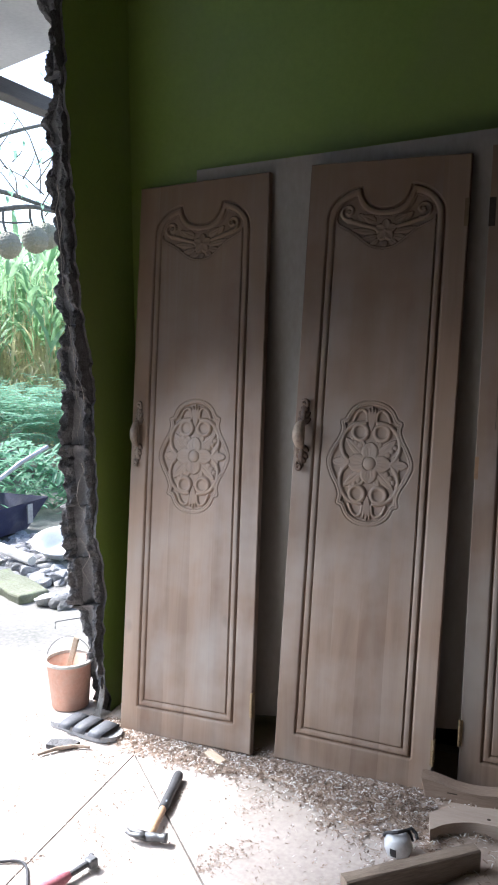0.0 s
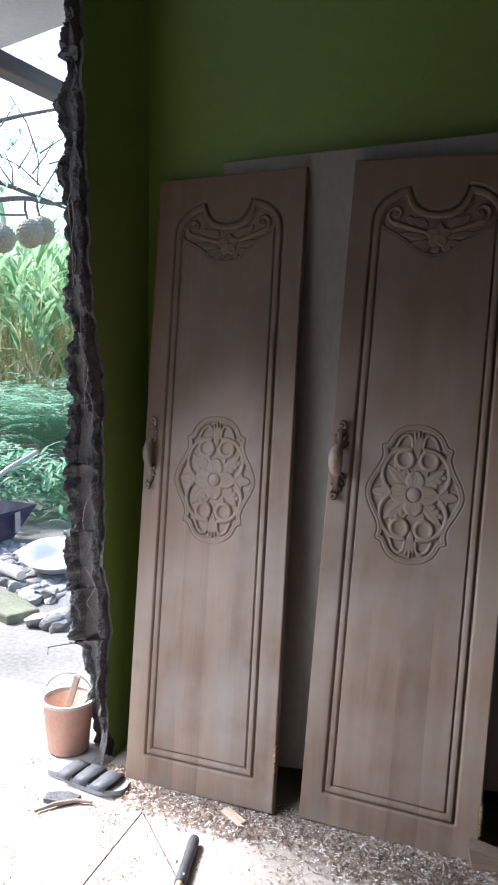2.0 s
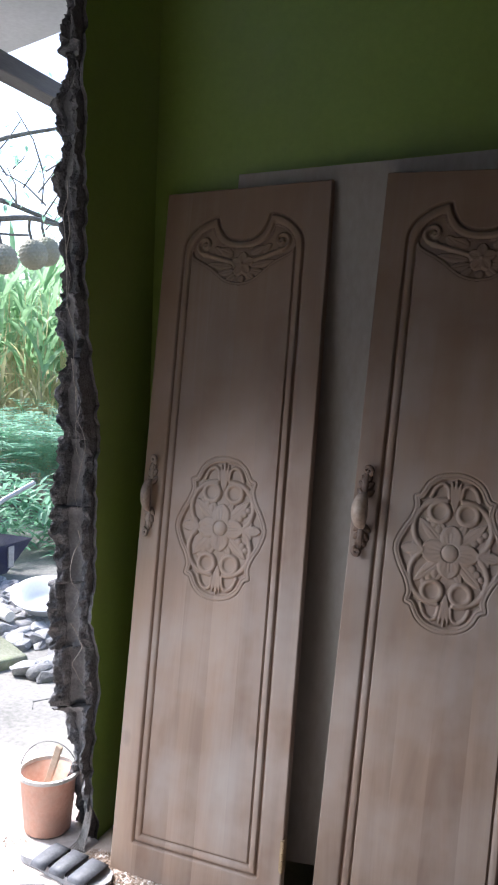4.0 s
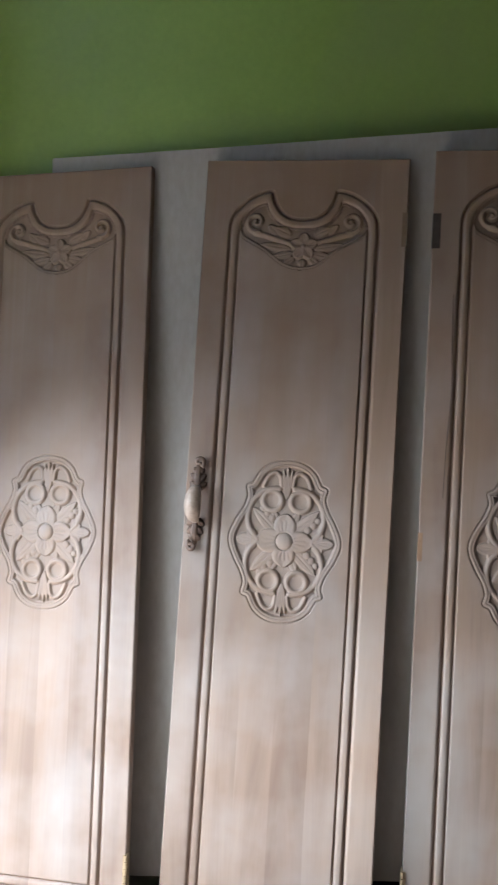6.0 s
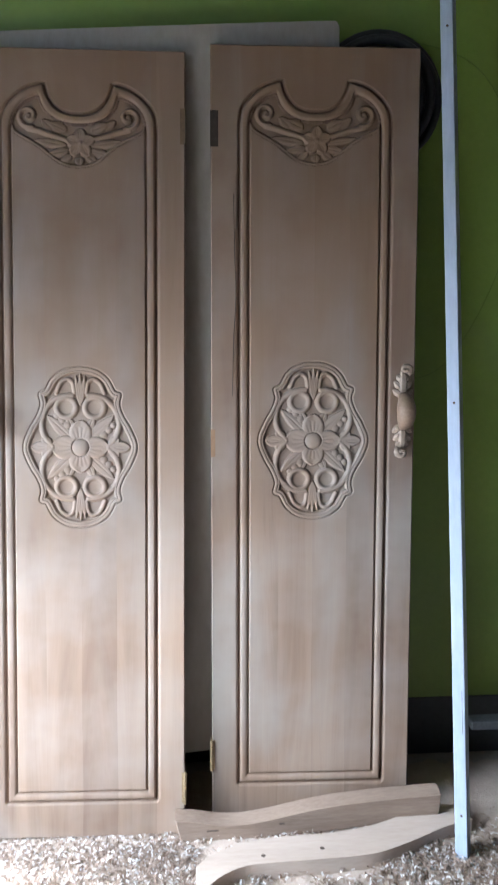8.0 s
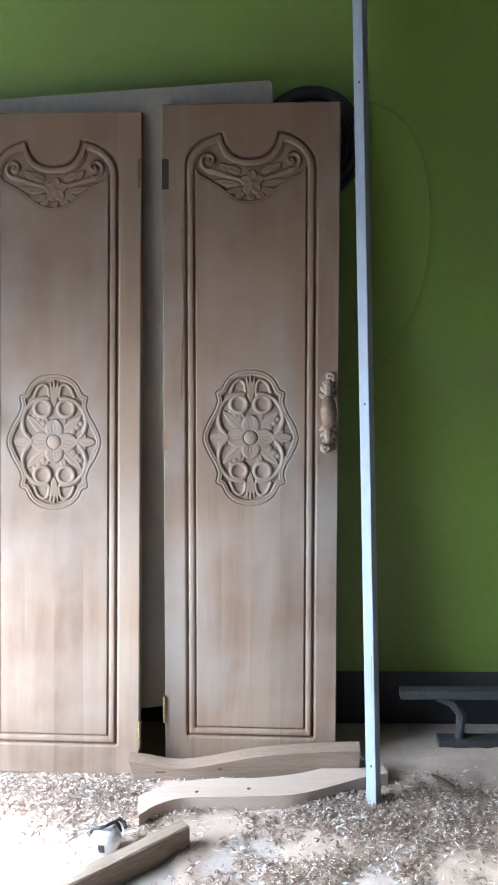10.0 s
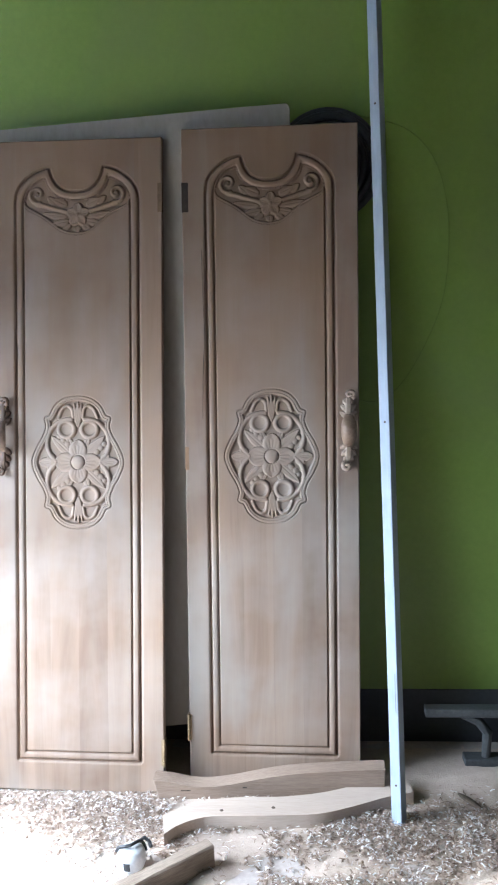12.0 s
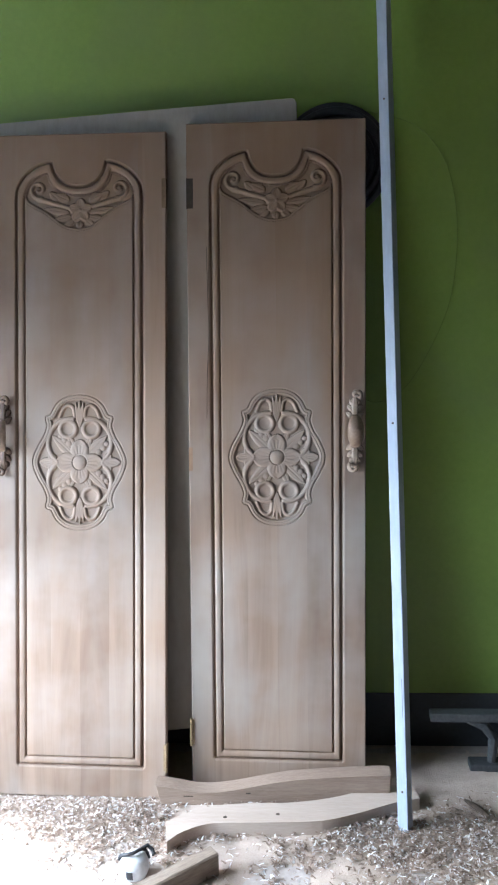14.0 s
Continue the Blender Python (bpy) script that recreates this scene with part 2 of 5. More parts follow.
def part(name, bm, mat, parent=None, label="", smooth=False):
    """Links a bmesh, or a mesh, as one object under a thing or under a part."""
    me = bm if isinstance(bm, bpy.types.Mesh) else mesh_of(bm, name, mat, smooth)
    ob = new(name, me)
    if parent:
        ob.parent = parent
    if label:
        ob["label"] = label
    return ob


def thing(name, label, category, group="", kind="", at=None):
    ob = new(name)
    ob.empty_display_size = 0.1
    if at is not None:
        ob.matrix_basis = at
    return tagged(ob, label, category, group, kind)


def box(x0, x1, y0, y1, z0, z1, bevel=0.0, bm=None, seg=1):
    bm = bm or bmesh.new()
    made = bmesh.ops.create_cube(bm, size=1)["verts"]
    for v in made:
        v.co = ((v.co.x + 0.5) * (x1 - x0) + x0, (v.co.y + 0.5) * (y1 - y0) + y0, (v.co.z + 0.5) * (z1 - z0) + z0)
    if bevel:
        edges = list({e for v in made for e in v.link_edges})
        bmesh.ops.bevel(bm, geom=edges, offset=bevel, segments=seg, affect="EDGES", profile=0.5)
    return bm


def tube(points, radii, sides=10, bm=None, cap=True):
    """A round bar along points; radii one number or one a point."""
    bm = bm or bmesh.new()
    pts = [Vector(p) for p in points]
    if not isinstance(radii, (list, tuple)):
        radii = [radii] * len(pts)
    up = Vector((0.13, 0.37, 0.92))
    rings = []
    for i, p in enumerate(pts):
        along = (pts[min(i + 1, len(pts) - 1)] - pts[max(i - 1, 0)]).normalized()
        a = along.cross(up)
        if a.length < 0.05:
            a = along.cross(Vector((1, 0, 0)))
        a.normalize()
        c = along.cross(a)
        rings.append([bm.verts.new(p + radii[i] * (math.cos(s * 2 * math.pi / sides) * a + math.sin(s * 2 * math.pi / sides) * c)) for s in range(sides)])
    for r, q in zip(rings, rings[1:]):
        for s in range(sides):
            bm.faces.new((r[s], r[(s + 1) % sides], q[(s + 1) % sides], q[s]))
    if cap:
        bm.faces.new(rings[0][::-1])
        bm.faces.new(rings[-1])
    return bm


def lathe(profile, sides=32, bm=None):
    """Turned round z from (radius, height) pairs."""
    bm = bm or bmesh.new()
    rings = [[bm.verts.new((r * math.cos(s * 2 * math.pi / sides), r * math.sin(s * 2 * math.pi / sides), z)) for s in range(sides)] for r, z in profile]
    for r, q in zip(rings, rings[1:]):
        for s in range(sides):
            bm.faces.new((r[s], r[(s + 1) % sides], q[(s + 1) % sides], q[s]))
    return bm


def outline_solid(points, y0, y1, bm=None, bevel=0.0):
    """A board cut to an outline in x and z, from y0 to y1."""
    bm = bm or bmesh.new()
    a = [bm.verts.new((x, y0, z)) for x, z in points]
    b = [bm.verts.new((x, y1, z)) for x, z in points]
    f = [bm.faces.new(a), bm.faces.new(b[::-1])]
    n = len(points)
    for i in range(n):
        f.append(bm.faces.new((a[i], b[i], b[(i + 1) % n], a[(i + 1) % n])))
    if bevel:
        rim = [e for e in bm.edges if abs(e.verts[0].co.y - e.verts[1].co.y) < 1e-6]
        bmesh.ops.bevel(bm, geom=rim, offset=bevel, segments=1, affect="EDGES")
    return bm


# ---------------------------------------------------------------- the room
WALL_Y = 0.345      # face of the green wall
SIDE_X = -1.0       # face of the broken side wall
FRONT_Y, RIGHT_X, TOP_Z = -7.0, 4.6, 2.95

PLANKS = surface("ceiling_timber", (0.16, 0.14, 0.115), (0.28, 0.25, 0.21), 0.85, 3, 60, stretch=(1, 8, 1))

# one sheet of ground under the room and out to the horizon
bm = bmesh.new()
bmesh.ops.create_grid(bm, x_segments=60, y_segments=60, size=1)
for v in bm.verts:
    for i in (0, 1):
        v.co[i] = math.copysign(abs(v.co[i]) ** 4 * 400, v.co[i])
    r = v.co.length
    v.co.z = -0.05 if r < 9 else -0.05 + min((r - 9) * 0.012, 3) * (0.6 + 0.8 * noise.noise(v.co * 0.05))
EARTH = surface("pale_trodden_earth", (0.13, 0.125, 0.115), (0.25, 0.24, 0.22), 0.95, 2.2, 45, bump=0.5, bump_depth=0.01, stain=(0.25, 0.24, 0.2), stain_scale=0.7)
ground = part("ground", bm, EARTH)
tagged(ground, "pale dusty trodden earth yard outside the room", "ground", kind="structure")

# cement floor with its cracked joints
bm = box(-2.05, RIGHT_X + 0.15, FRONT_Y - 0.15, WALL_Y + 0.15, -0.12, 0.0)
for (ax, ay), (bx, by) in (((-0.667, -0.222), (-0.204, -0.677)), ((-0.697, -0.744), (-0.716, -0.452))):
    a, b = Vector((ax, ay, 0)), Vector((bx, by, 0))
    along = (b - a).normalized()
    side = Vector((-along.y, along.x, 0))
    for off in (-0.003, 0.0, 0.003):
        bmesh.ops.bisect_plane(bm, geom=bm.verts[:] + bm.edges[:] + bm.faces[:], plane_co=a + side * off, plane_no=side)
    for end in (a - along * 0.35, b + along * 0.5):
        bmesh.ops.bisect_plane(bm, geom=bm.verts[:] + bm.edges[:] + bm.faces[:], plane_co=end, plane_no=along)
    for v in bm.verts:
        s = (v.co - a).dot(along)
        if abs((v.co - a).dot(side)) < 1e-4 and v.co.z > -0.01 and -0.36 < s < (b - a).length + 0.51:
            v.co.z = -0.012
for f in bm.faces:
    f.material_index = int(any(-0.02 < v.co.z < -0.005 for v in f.verts))
JOINT = surface("dirty_joint", (0.17, 0.15, 0.135), (0.34, 0.3, 0.275), 0.95, 30, 120)
floor = part("floor", bm, [CEMENT, JOINT])
tagged(floor, "dusty grey cement floor with dark joints", "floor", kind="structure")

tagged(part("wall_north", box(SIDE_X - 0.11, RIGHT_X + 0.12, WALL_Y, WALL_Y + 0.12, 0, TOP_Z), GREEN),
       "green painted plaster wall behind the doors", "wall", kind="structure")
tagged(part("wall_east", box(RIGHT_X, RIGHT_X + 0.12, FRONT_Y, WALL_Y, 0, TOP_Z), BARE),
       "bare grey cement-rendered side wall", "wall", kind="structure")
tagged(part("wall_south", box(SIDE_X - 0.11, RIGHT_X + 0.12, FRONT_Y - 0.12, FRONT_Y, 0, TOP_Z), BARE), "bare grey cement-rendered wall", "wall", kind="structure")
# unseen wall; its end is set to narrow the opening and cut sky light
tagged(part("wall_west", box(SIDE_X - 0.11, SIDE_X, FRONT_Y, -1.75, 0, TOP_Z), GREEN),
       "unseen plain green wall added beyond the broken opening", "wall", kind="structure")
tagged(part("ceiling", box(SIDE_X - 0.11, RIGHT_X + 0.12, FRONT_Y - 0.12, WALL_Y + 0.12, TOP_Z, TOP_Z + 0.1), PLANKS),
       "plain brown timber ceiling", "ceiling", kind="structure")


def torn(z, k=0.0):
    return 0.012 * noise.noise(Vector((k, 3.1, z * 9))) + 0.008 * noise.noise(Vector((k + 5, 1.1, z * 31)))


def edge_y(z, inner):
    """How far the broken end of the side wall stands from the corner, by height."""
    if inner:
        y = np.interp(z, [0, 0.1, 0.24, 0.35, 0.45, 0.6, 0.72, 0.8, 1.0, 1.21, 1.48, 1.7, 1.9, 2.18, 2.7, 3.0],
                      [0.085, 0.06, 0.04, 0.055, 0.07, 0.05, 0.03, 0.032, 0.028, 0.035, -0.018, -0.06, -0.075, -0.08, -0.085, -0.085])
    else:
        y = np.interp(z, [0, 0.1, 0.16, 0.25, 0.36, 0.41, 0.46, 0.6, 0.8, 0.9, 1.1, 1.3, 1.48, 1.6, 1.8, 2.0, 2.2, 2.4, 2.53, 2.58, 2.7, 3.0],
                      [0.16, 0.14, 0.125, 0.115, 0.1, 0.07, -0.03, -0.024, -0.036, -0.018, -0.012, 0.018, 0.02, 0.0, -0.004, -0.034, -0.035, 0.0, 0.02, -0.05, -0.1, -0.12])
    return float(y)


# side wall: plastered stub, then the broken courses of hollow block
stub = bmesh.new()
cols = []
for i in range(150):
    z = TOP_Z * i / 149
    y = edge_y(z, True) + 0.018 + torn(z, 2) * 2.2 + 0.03 * max(0.0, noise.noise(Vector((4.4, 0.2, z * 3.1))))
    cols.append([stub.verts.new((SIDE_X, y, z)), stub.verts.new((SIDE_X, WALL_Y, z)), stub.verts.new((SIDE_X - 0.015, WALL_Y, z)), stub.verts.new((SIDE_X - 0.015, y + 0.006, z))])
for a, b in zip(cols, cols[1:]):
    for k in range(4):
        stub.faces.new((a[k], a[(k + 1) % 4], b[(k + 1) % 4], b[k])).material_index = int(k == 3)
stub.faces.new(cols[0])
stub.faces.new(cols[-1][::-1])
stub_wall = part("wall_west_stub", stub, [GREEN, MORTAR])
tagged(stub_wall, "broken-off end of a green plastered block wall", "wall", kind="structure")

COURSE = 0.212
JOINTS = [0.0] + [COURSE * (k + 1) + random.uniform(-0.03, 0.03) for k in range(13)] + [TOP_Z]
for c in range(14):
    z0, z1 = JOINTS[c], JOINTS[c + 1]
    nx, nz = 22, 40
    push = random.uniform(-0.02, 0.014)
    mid = 0.52 + random.uniform(-0.06, 0.06)
    bm = bmesh.new()
    grid = []
    for j in range(nz + 1):
        z = z0 - 0.002 + (z1 - z0 + 0.004) * j / nz
        row = []
        for i in range(nx + 1):
            u = i / nx
            x = SIDE_X - 0.11 + 0.095 * u
            y = edge_y(z, False) * (1 - u) + edge_y(z, True) * u + push
            hollow = max(0.0, 1 - ((u - mid) / 0.24) ** 2) ** 0.5
            rough = 0.026 * noise.noise(Vector((x * 40, c * 7.7, z * 26))) + 0.013 * noise.noise(Vector((x * 120, c, z * 90)))
            y += 0.006 * noise.noise(Vector((x * 260, c * 1.7, z * 210))) * (1 - hollow)
            y += 0.034 * hollow + rough * (1 - 0.8 * (hollow > 0.15))
            y -= 0.03 * (abs(j / nz - 0.5) * 2) ** 10 * hollow * (0.6 + noise.noise(Vector((x * 50, c * 2.2, 1))))
            y += 0.012 * (abs(j / nz - 0.5) * 2) ** 14 * (1 - hollow)
            x += (0.03 * noise.noise(Vector((z * 8, c * 1.0, 0.5))) + 0.014 * noise.noise(Vector((z * 28, c * 1.0, 7.5)))) * (1 - u)
            row.append(bm.verts.new((x, y, z)))
        grid.append(row)
    for j in range(nz):
        for i in range(nx):
            f = bm.faces.new((grid[j][i], grid[j][i + 1], grid[j + 1][i + 1], grid[j + 1][i]))
            f.material_index = 1 if abs((i + 0.5) / nx - mid) < 0.19 and 0 < j < nz - 1 else 0
            f.smooth = True
    rim = grid[0] + [r[-1] for r in grid[1:-1]] + grid[-1][::-1] + [r[0] for r in grid[1:-1]][::-1]
    back = [bm.verts.new((v.co.x, WALL_Y, v.co.z)) for v in rim]
    for k in range(len(rim)):
        bm.faces.new((rim[k], back[k], back[(k + 1) % len(rim)], rim[(k + 1) % len(rim)]))
    part("block", bm, [MORTAR, CAVITY], stub_wall, "broken hollow cement block")

# grey sheet standing between the doors and the wall
bm = outline_solid([(-0.715, 0.03), (0.697, 0.2), (0.703, 2.096), (0.697, 2.108), (0.69, 2.111), (0.5, 2.106), (-0.25, 2.083), (-0.71, 2.072)], 0.0, 0.012, bevel=0.0015)
backing = part("backing_board", bm, BOARD)
backing.matrix_basis = pose(0, 0.12, 0.014, -5.1, 0, -1.75)
for x, h in ((-0.55, 0.048), (0.02, 0.116), (0.6, 0.186)):
    block = part("timber_block", box(x - 0.05, x + 0.05, 0.115 - 0.03 * x, 0.165 - 0.03 * x, 0.0, h, 0.003), RAW)
    tagged(block, "short block of raw timber under the board", "timber block", "timber blocks")
SKIRT = surface("dark_skirting_paint", (0.024, 0.027, 0.032), (0.042, 0.046, 0.052), 0.6, 6, 60, bump=0.1)
tagged(part("baseboard", box(SIDE_X + 0.002, RIGHT_X, WALL_Y - 0.005, WALL_Y - 0.0002, 0.0, 0.19, 0.001), SKIRT),
       "dark painted skirting along the foot of the wall", "baseboard", kind="structure")
tagged(backing, "pale grey sheet of board standing against the wall", "board")


# ---------------------------------------------------------------- the carved doors
WIDE, TALL, THICK = 0.54, 2.05, 0.03
MED = 1.04         # height of the medallion's middle


def spline(points, closed=False, steps=10):
    """A smooth line through points; a point given twice makes a corner."""
    P = [np.array(p, float) for p in points]
    n, out = len(P), []
    for i in range(n if closed else n - 1):
        p0, p1, p2, p3 = (P[(i + k) % n] if closed else P[min(max(i + k, 0), n - 1)] for k in (-1, 0, 1, 2))
        if np.allclose(p1, p2):
            continue
        if np.allclose(p0, p1):
            p0 = 2 * p1 - p2
        if np.allclose(p3, p2):
            p3 = 2 * p2 - p1
        for s in range(steps):
            t = s / steps
            out.append(0.5 * (2 * p1 + (p2 - p0) * t + (2 * p0 - 5 * p1 + 4 * p2 - p3) * t * t + (3 * p1 - p0 - 3 * p2 + p3) * t ** 3))
    out.append(P[0] if closed else P[-1])
    return np.array(out)


def distance(U, V, line):
    best = np.full(U.shape, 1e9)
    for a, b in zip(line, line[1:]):
        d = b - a
        q = d @ d
        if q < 1e-14:
            continue
        t = np.clip(((U - a[0]) * d[0] + (V - a[1]) * d[1]) / q, 0, 1)
        best = np.minimum(best, (U - a[0] - t * d[0]) ** 2 + (V - a[1] - t * d[1]) ** 2)
    return np.sqrt(best)


def inside(U, V, line):
    hit = np.zeros(U.shape, bool)
    for (ax, ay), (bx, by) in zip(line, line[1:]):
        if ay != by:
            hit ^= ((ay > V) != (by > V)) & (U < (bx - ax) * (V - ay) / (by - ay) + ax)
    return hit


def ridge(d, half):
    return np.sqrt(np.clip(1 - (d / half) ** 2, 0, 1))


def petal(U, V, x, y, angle, length, width, vein=0.3):
    """A dished petal or leaf that starts at x, y."""
    a = radians(angle)
    s, w = (U - x) * math.cos(a) + (V - y) * math.sin(a), -(U - x) * math.sin(a) + (V - y) * math.cos(a)
    t = np.clip(s / length, 0, 1)
    half = width * np.sin(np.pi * t ** 0.8) ** 0.7 + 1e-6
    on = (s > 0) & (s < length) & (np.abs(w) < half)
    k = np.abs(w) / half
    h = np.clip(1 - k ** 4, 0, 1) ** 0.5 * (0.62 + 0.38 * t)
    h = h * (1 - vein * np.exp(-(w / (0.16 * width)) ** 2) - 0.5 * vein * np.exp(-((np.abs(w) - half * 0.5) / (0.14 * width)) ** 2))
    return np.where(on, h, 0)


def broad_petal(U, V, angle, length, width, x=0.0, y=0.0):
    """A broad round petal with fine rays, dished towards its tip."""
    a = radians(angle)
    s, w = (U - x) * math.cos(a) + (V - y) * math.sin(a), -(U - x) * math.sin(a) + (V - y) * math.cos(a)
    t = np.clip(s / length, 0, 1)
    half = width * np.clip(np.sin(np.pi * np.clip(0.1 + 0.9 * t ** 1.25, 0, 1)), 0, 1) ** 0.55 + 1e-6
    on = (s > 0) & (s < length) & (np.abs(w) < half)
    k = np.abs(w) / half
    h = np.clip(1 - k ** 6, 0, 1) ** 0.5 * (0.95 - 0.3 * t * (1 - k * k) + 0.15 * k)
    rays = np.cos(np.arctan2(w, s + 0.004) * 26) * 0.06 * (t < 0.75)
    return np.where(on, h + rays * (1 - k), 0)


def mirrored(points):
    return list(points) + [(-x, y) for x, y in points[::-1]]


OUTER = spline(mirrored([(0.196, 0.098), (0.196, 0.098), (0.196, 1.2), (0.196, 1.2), (0.196, 1.8), (0.196, 1.8), (0.196, 1.86), (0.189, 1.895), (0.167, 1.925), (0.134, 1.95), (0.1, 1.962),
                         (0.086, 1.962), (0.086, 1.962), (0.077, 1.932), (0.056, 1.904), (0.024, 1.889)]) + [(-0.196, 0.098), (0.196, 0.098)], steps=6)
INNER = spline(mirrored([(0.171, 0.123), (0.171, 0.123), (0.171, 1.2), (0.171, 1.2), (0.171, 1.8), (0.171, 1.8), (0.171, 1.85), (0.164, 1.886), (0.143, 1.914), (0.114, 1.93),
                         (0.1, 1.932), (0.1, 1.932), (0.088, 1.902), (0.064, 1.879), (0.026, 1.866)]) + [(-0.171, 0.123), (0.171, 0.123)], steps=6)
FESTOON = spline([(-0.176, 1.858), (-0.16, 1.836), (-0.107, 1.806), (-0.08, 1.785), (-0.055, 1.767), (-0.028, 1.756), (0.0, 1.753), (0.028, 1.757), (0.052, 1.769), (0.078, 1.79), (0.107, 1.813), (0.16, 1.84), (0.176, 1.86)])
MEDALLION = spline([(0, 0.213), (0.04, 0.206), (0.07, 0.184), (0.088, 0.152), (0.104, 0.144), (0.104, 0.144), (0.099, 0.118), (0.11, 0.084), (0.132, 0.045), (0.147, 0), (0.132, -0.045), (0.11, -0.084), (0.099, -0.118), (0.104, -0.144), (0.104, -0.144), (0.088, -0.152), (0.07, -0.184), (0.04, -0.206), (0, -0.213), (-0.04, -0.206), (-0.07, -0.184), (-0.088, -0.152), (-0.104, -0.144), (-0.104, -0.144), (-0.099, -0.118), (-0.11, -0.084), (-0.132, -0.045), (-0.147, 0), (-0.132, 0.045), (-0.11, 0.084), (-0.099, 0.118), (-0.104, 0.144), (-0.104, 0.144), (-0.088, 0.152), (-0.07, 0.184), (-0.04, 0.206)], closed=True, steps=6)


def grooves(U, V):
    """The two scribed lines round the panel."""
    d1, d2 = distance(U, V, OUTER), distance(U, V, INNER)
    cut = 0.008 * np.clip(1 - d1 / 0.0053, 0, 1) ** 0.6 + 0.0062 * np.clip(1 - d2 / 0.0041, 0, 1) ** 0.6
    roll = 0.0018 * np.where(inside(U, V, OUTER), ridge(d1 - 0.012, 0.008), 0)
    return roll - cut


def lobed_leaf(U, V, x, y, angle, length, width, side):
    """A broad ribbed leaf, with three round scallops along one edge."""
    m = 0.9 * petal(U, V, x, y, angle, length, width, 0.25)
    a = radians(angle)
    for t, r in ((0.42, 0.0125), (0.62, 0.0115), (0.8, 0.0095)):
        px = x + math.cos(a) * length * t - side * math.sin(a) * width * 1.05
        py = y + math.sin(a) * length * t + side * math.cos(a) * width * 1.05
        m = np.maximum(m, 0.75 * ridge(np.hypot(U - px, V - py), r))
    return m


def festoon_relief(U, V):
    h = grooves(U, V)
    ground_ = inside(U, V, INNER)
    low = np.interp(U, FESTOON[:, 0], FESTOON[:, 1])
    zone = ground_ & (V > low) & (distance(U, V, INNER) > 0.003)
    m = np.zeros(U.shape)
    rim = distance(U, V, FESTOON)
    m = np.maximum(m, 0.85 * ridge(rim - 0.004, 0.005))
    for s in (-1, 1):
        # stem from the flower that curls up into the scroll
        turns = [(s * (0.126 + r * math.cos(a)), 1.882 + r * math.sin(a)) for a, r in ((-1.9 + k * 0.35, 0.029 - 0.0011 * k) for k in range(22))]
        m = np.maximum(m, 1.0 * ridge(distance(U, V, np.array(turns)), 0.0058))
        m = np.maximum(m, 0.9 * ridge(np.hypot(U - s * 0.126, V - 1.882), 0.008))
        stem = spline([(s * 0.128, 1.852), (s * 0.1, 1.846), (s * 0.07, 1.836), (s * 0.03, 1.824)])
        m = np.maximum(m, 0.85 * ridge(distance(U, V, stem), 0.007))
        m = np.maximum(m, 0.8 * petal(U, V, s * 0.03, 1.846, 90 - s * 66, 0.05, 0.014))
        m = np.maximum(m, 0.75 * petal(U, V, s * 0.066, 1.85, 90 - s * 48, 0.036, 0.012))
        m = np.maximum(m, 0.85 * petal(U, V, s * 0.03, 1.81, 90 - s * 82, 0.085, 0.011))
        m = np.maximum(m, 0.8 * petal(U, V, s * 0.024, 1.798, 90 - s * 102, 0.06, 0.012))
        m = np.maximum(m, 0.8 * petal(U, V, s * 0.018, 1.788, 90 - s * 128, 0.04, 0.011))
    for k in range(5):
        m = np.maximum(m, 1.05 * broad_petal(U, V, 90 + 72 * k, 0.037, 0.0165, 0.004, 1.816))
    m = np.maximum(m, 1.35 * ridge(np.hypot(U - 0.004, V - 1.816), 0.0085))
    m = np.maximum(m, 0.75 * petal(U, V, 0.002, 1.782, 270, 0.024, 0.012))
    return np.where(zone, -0.0075 + 0.0085 * m, h)


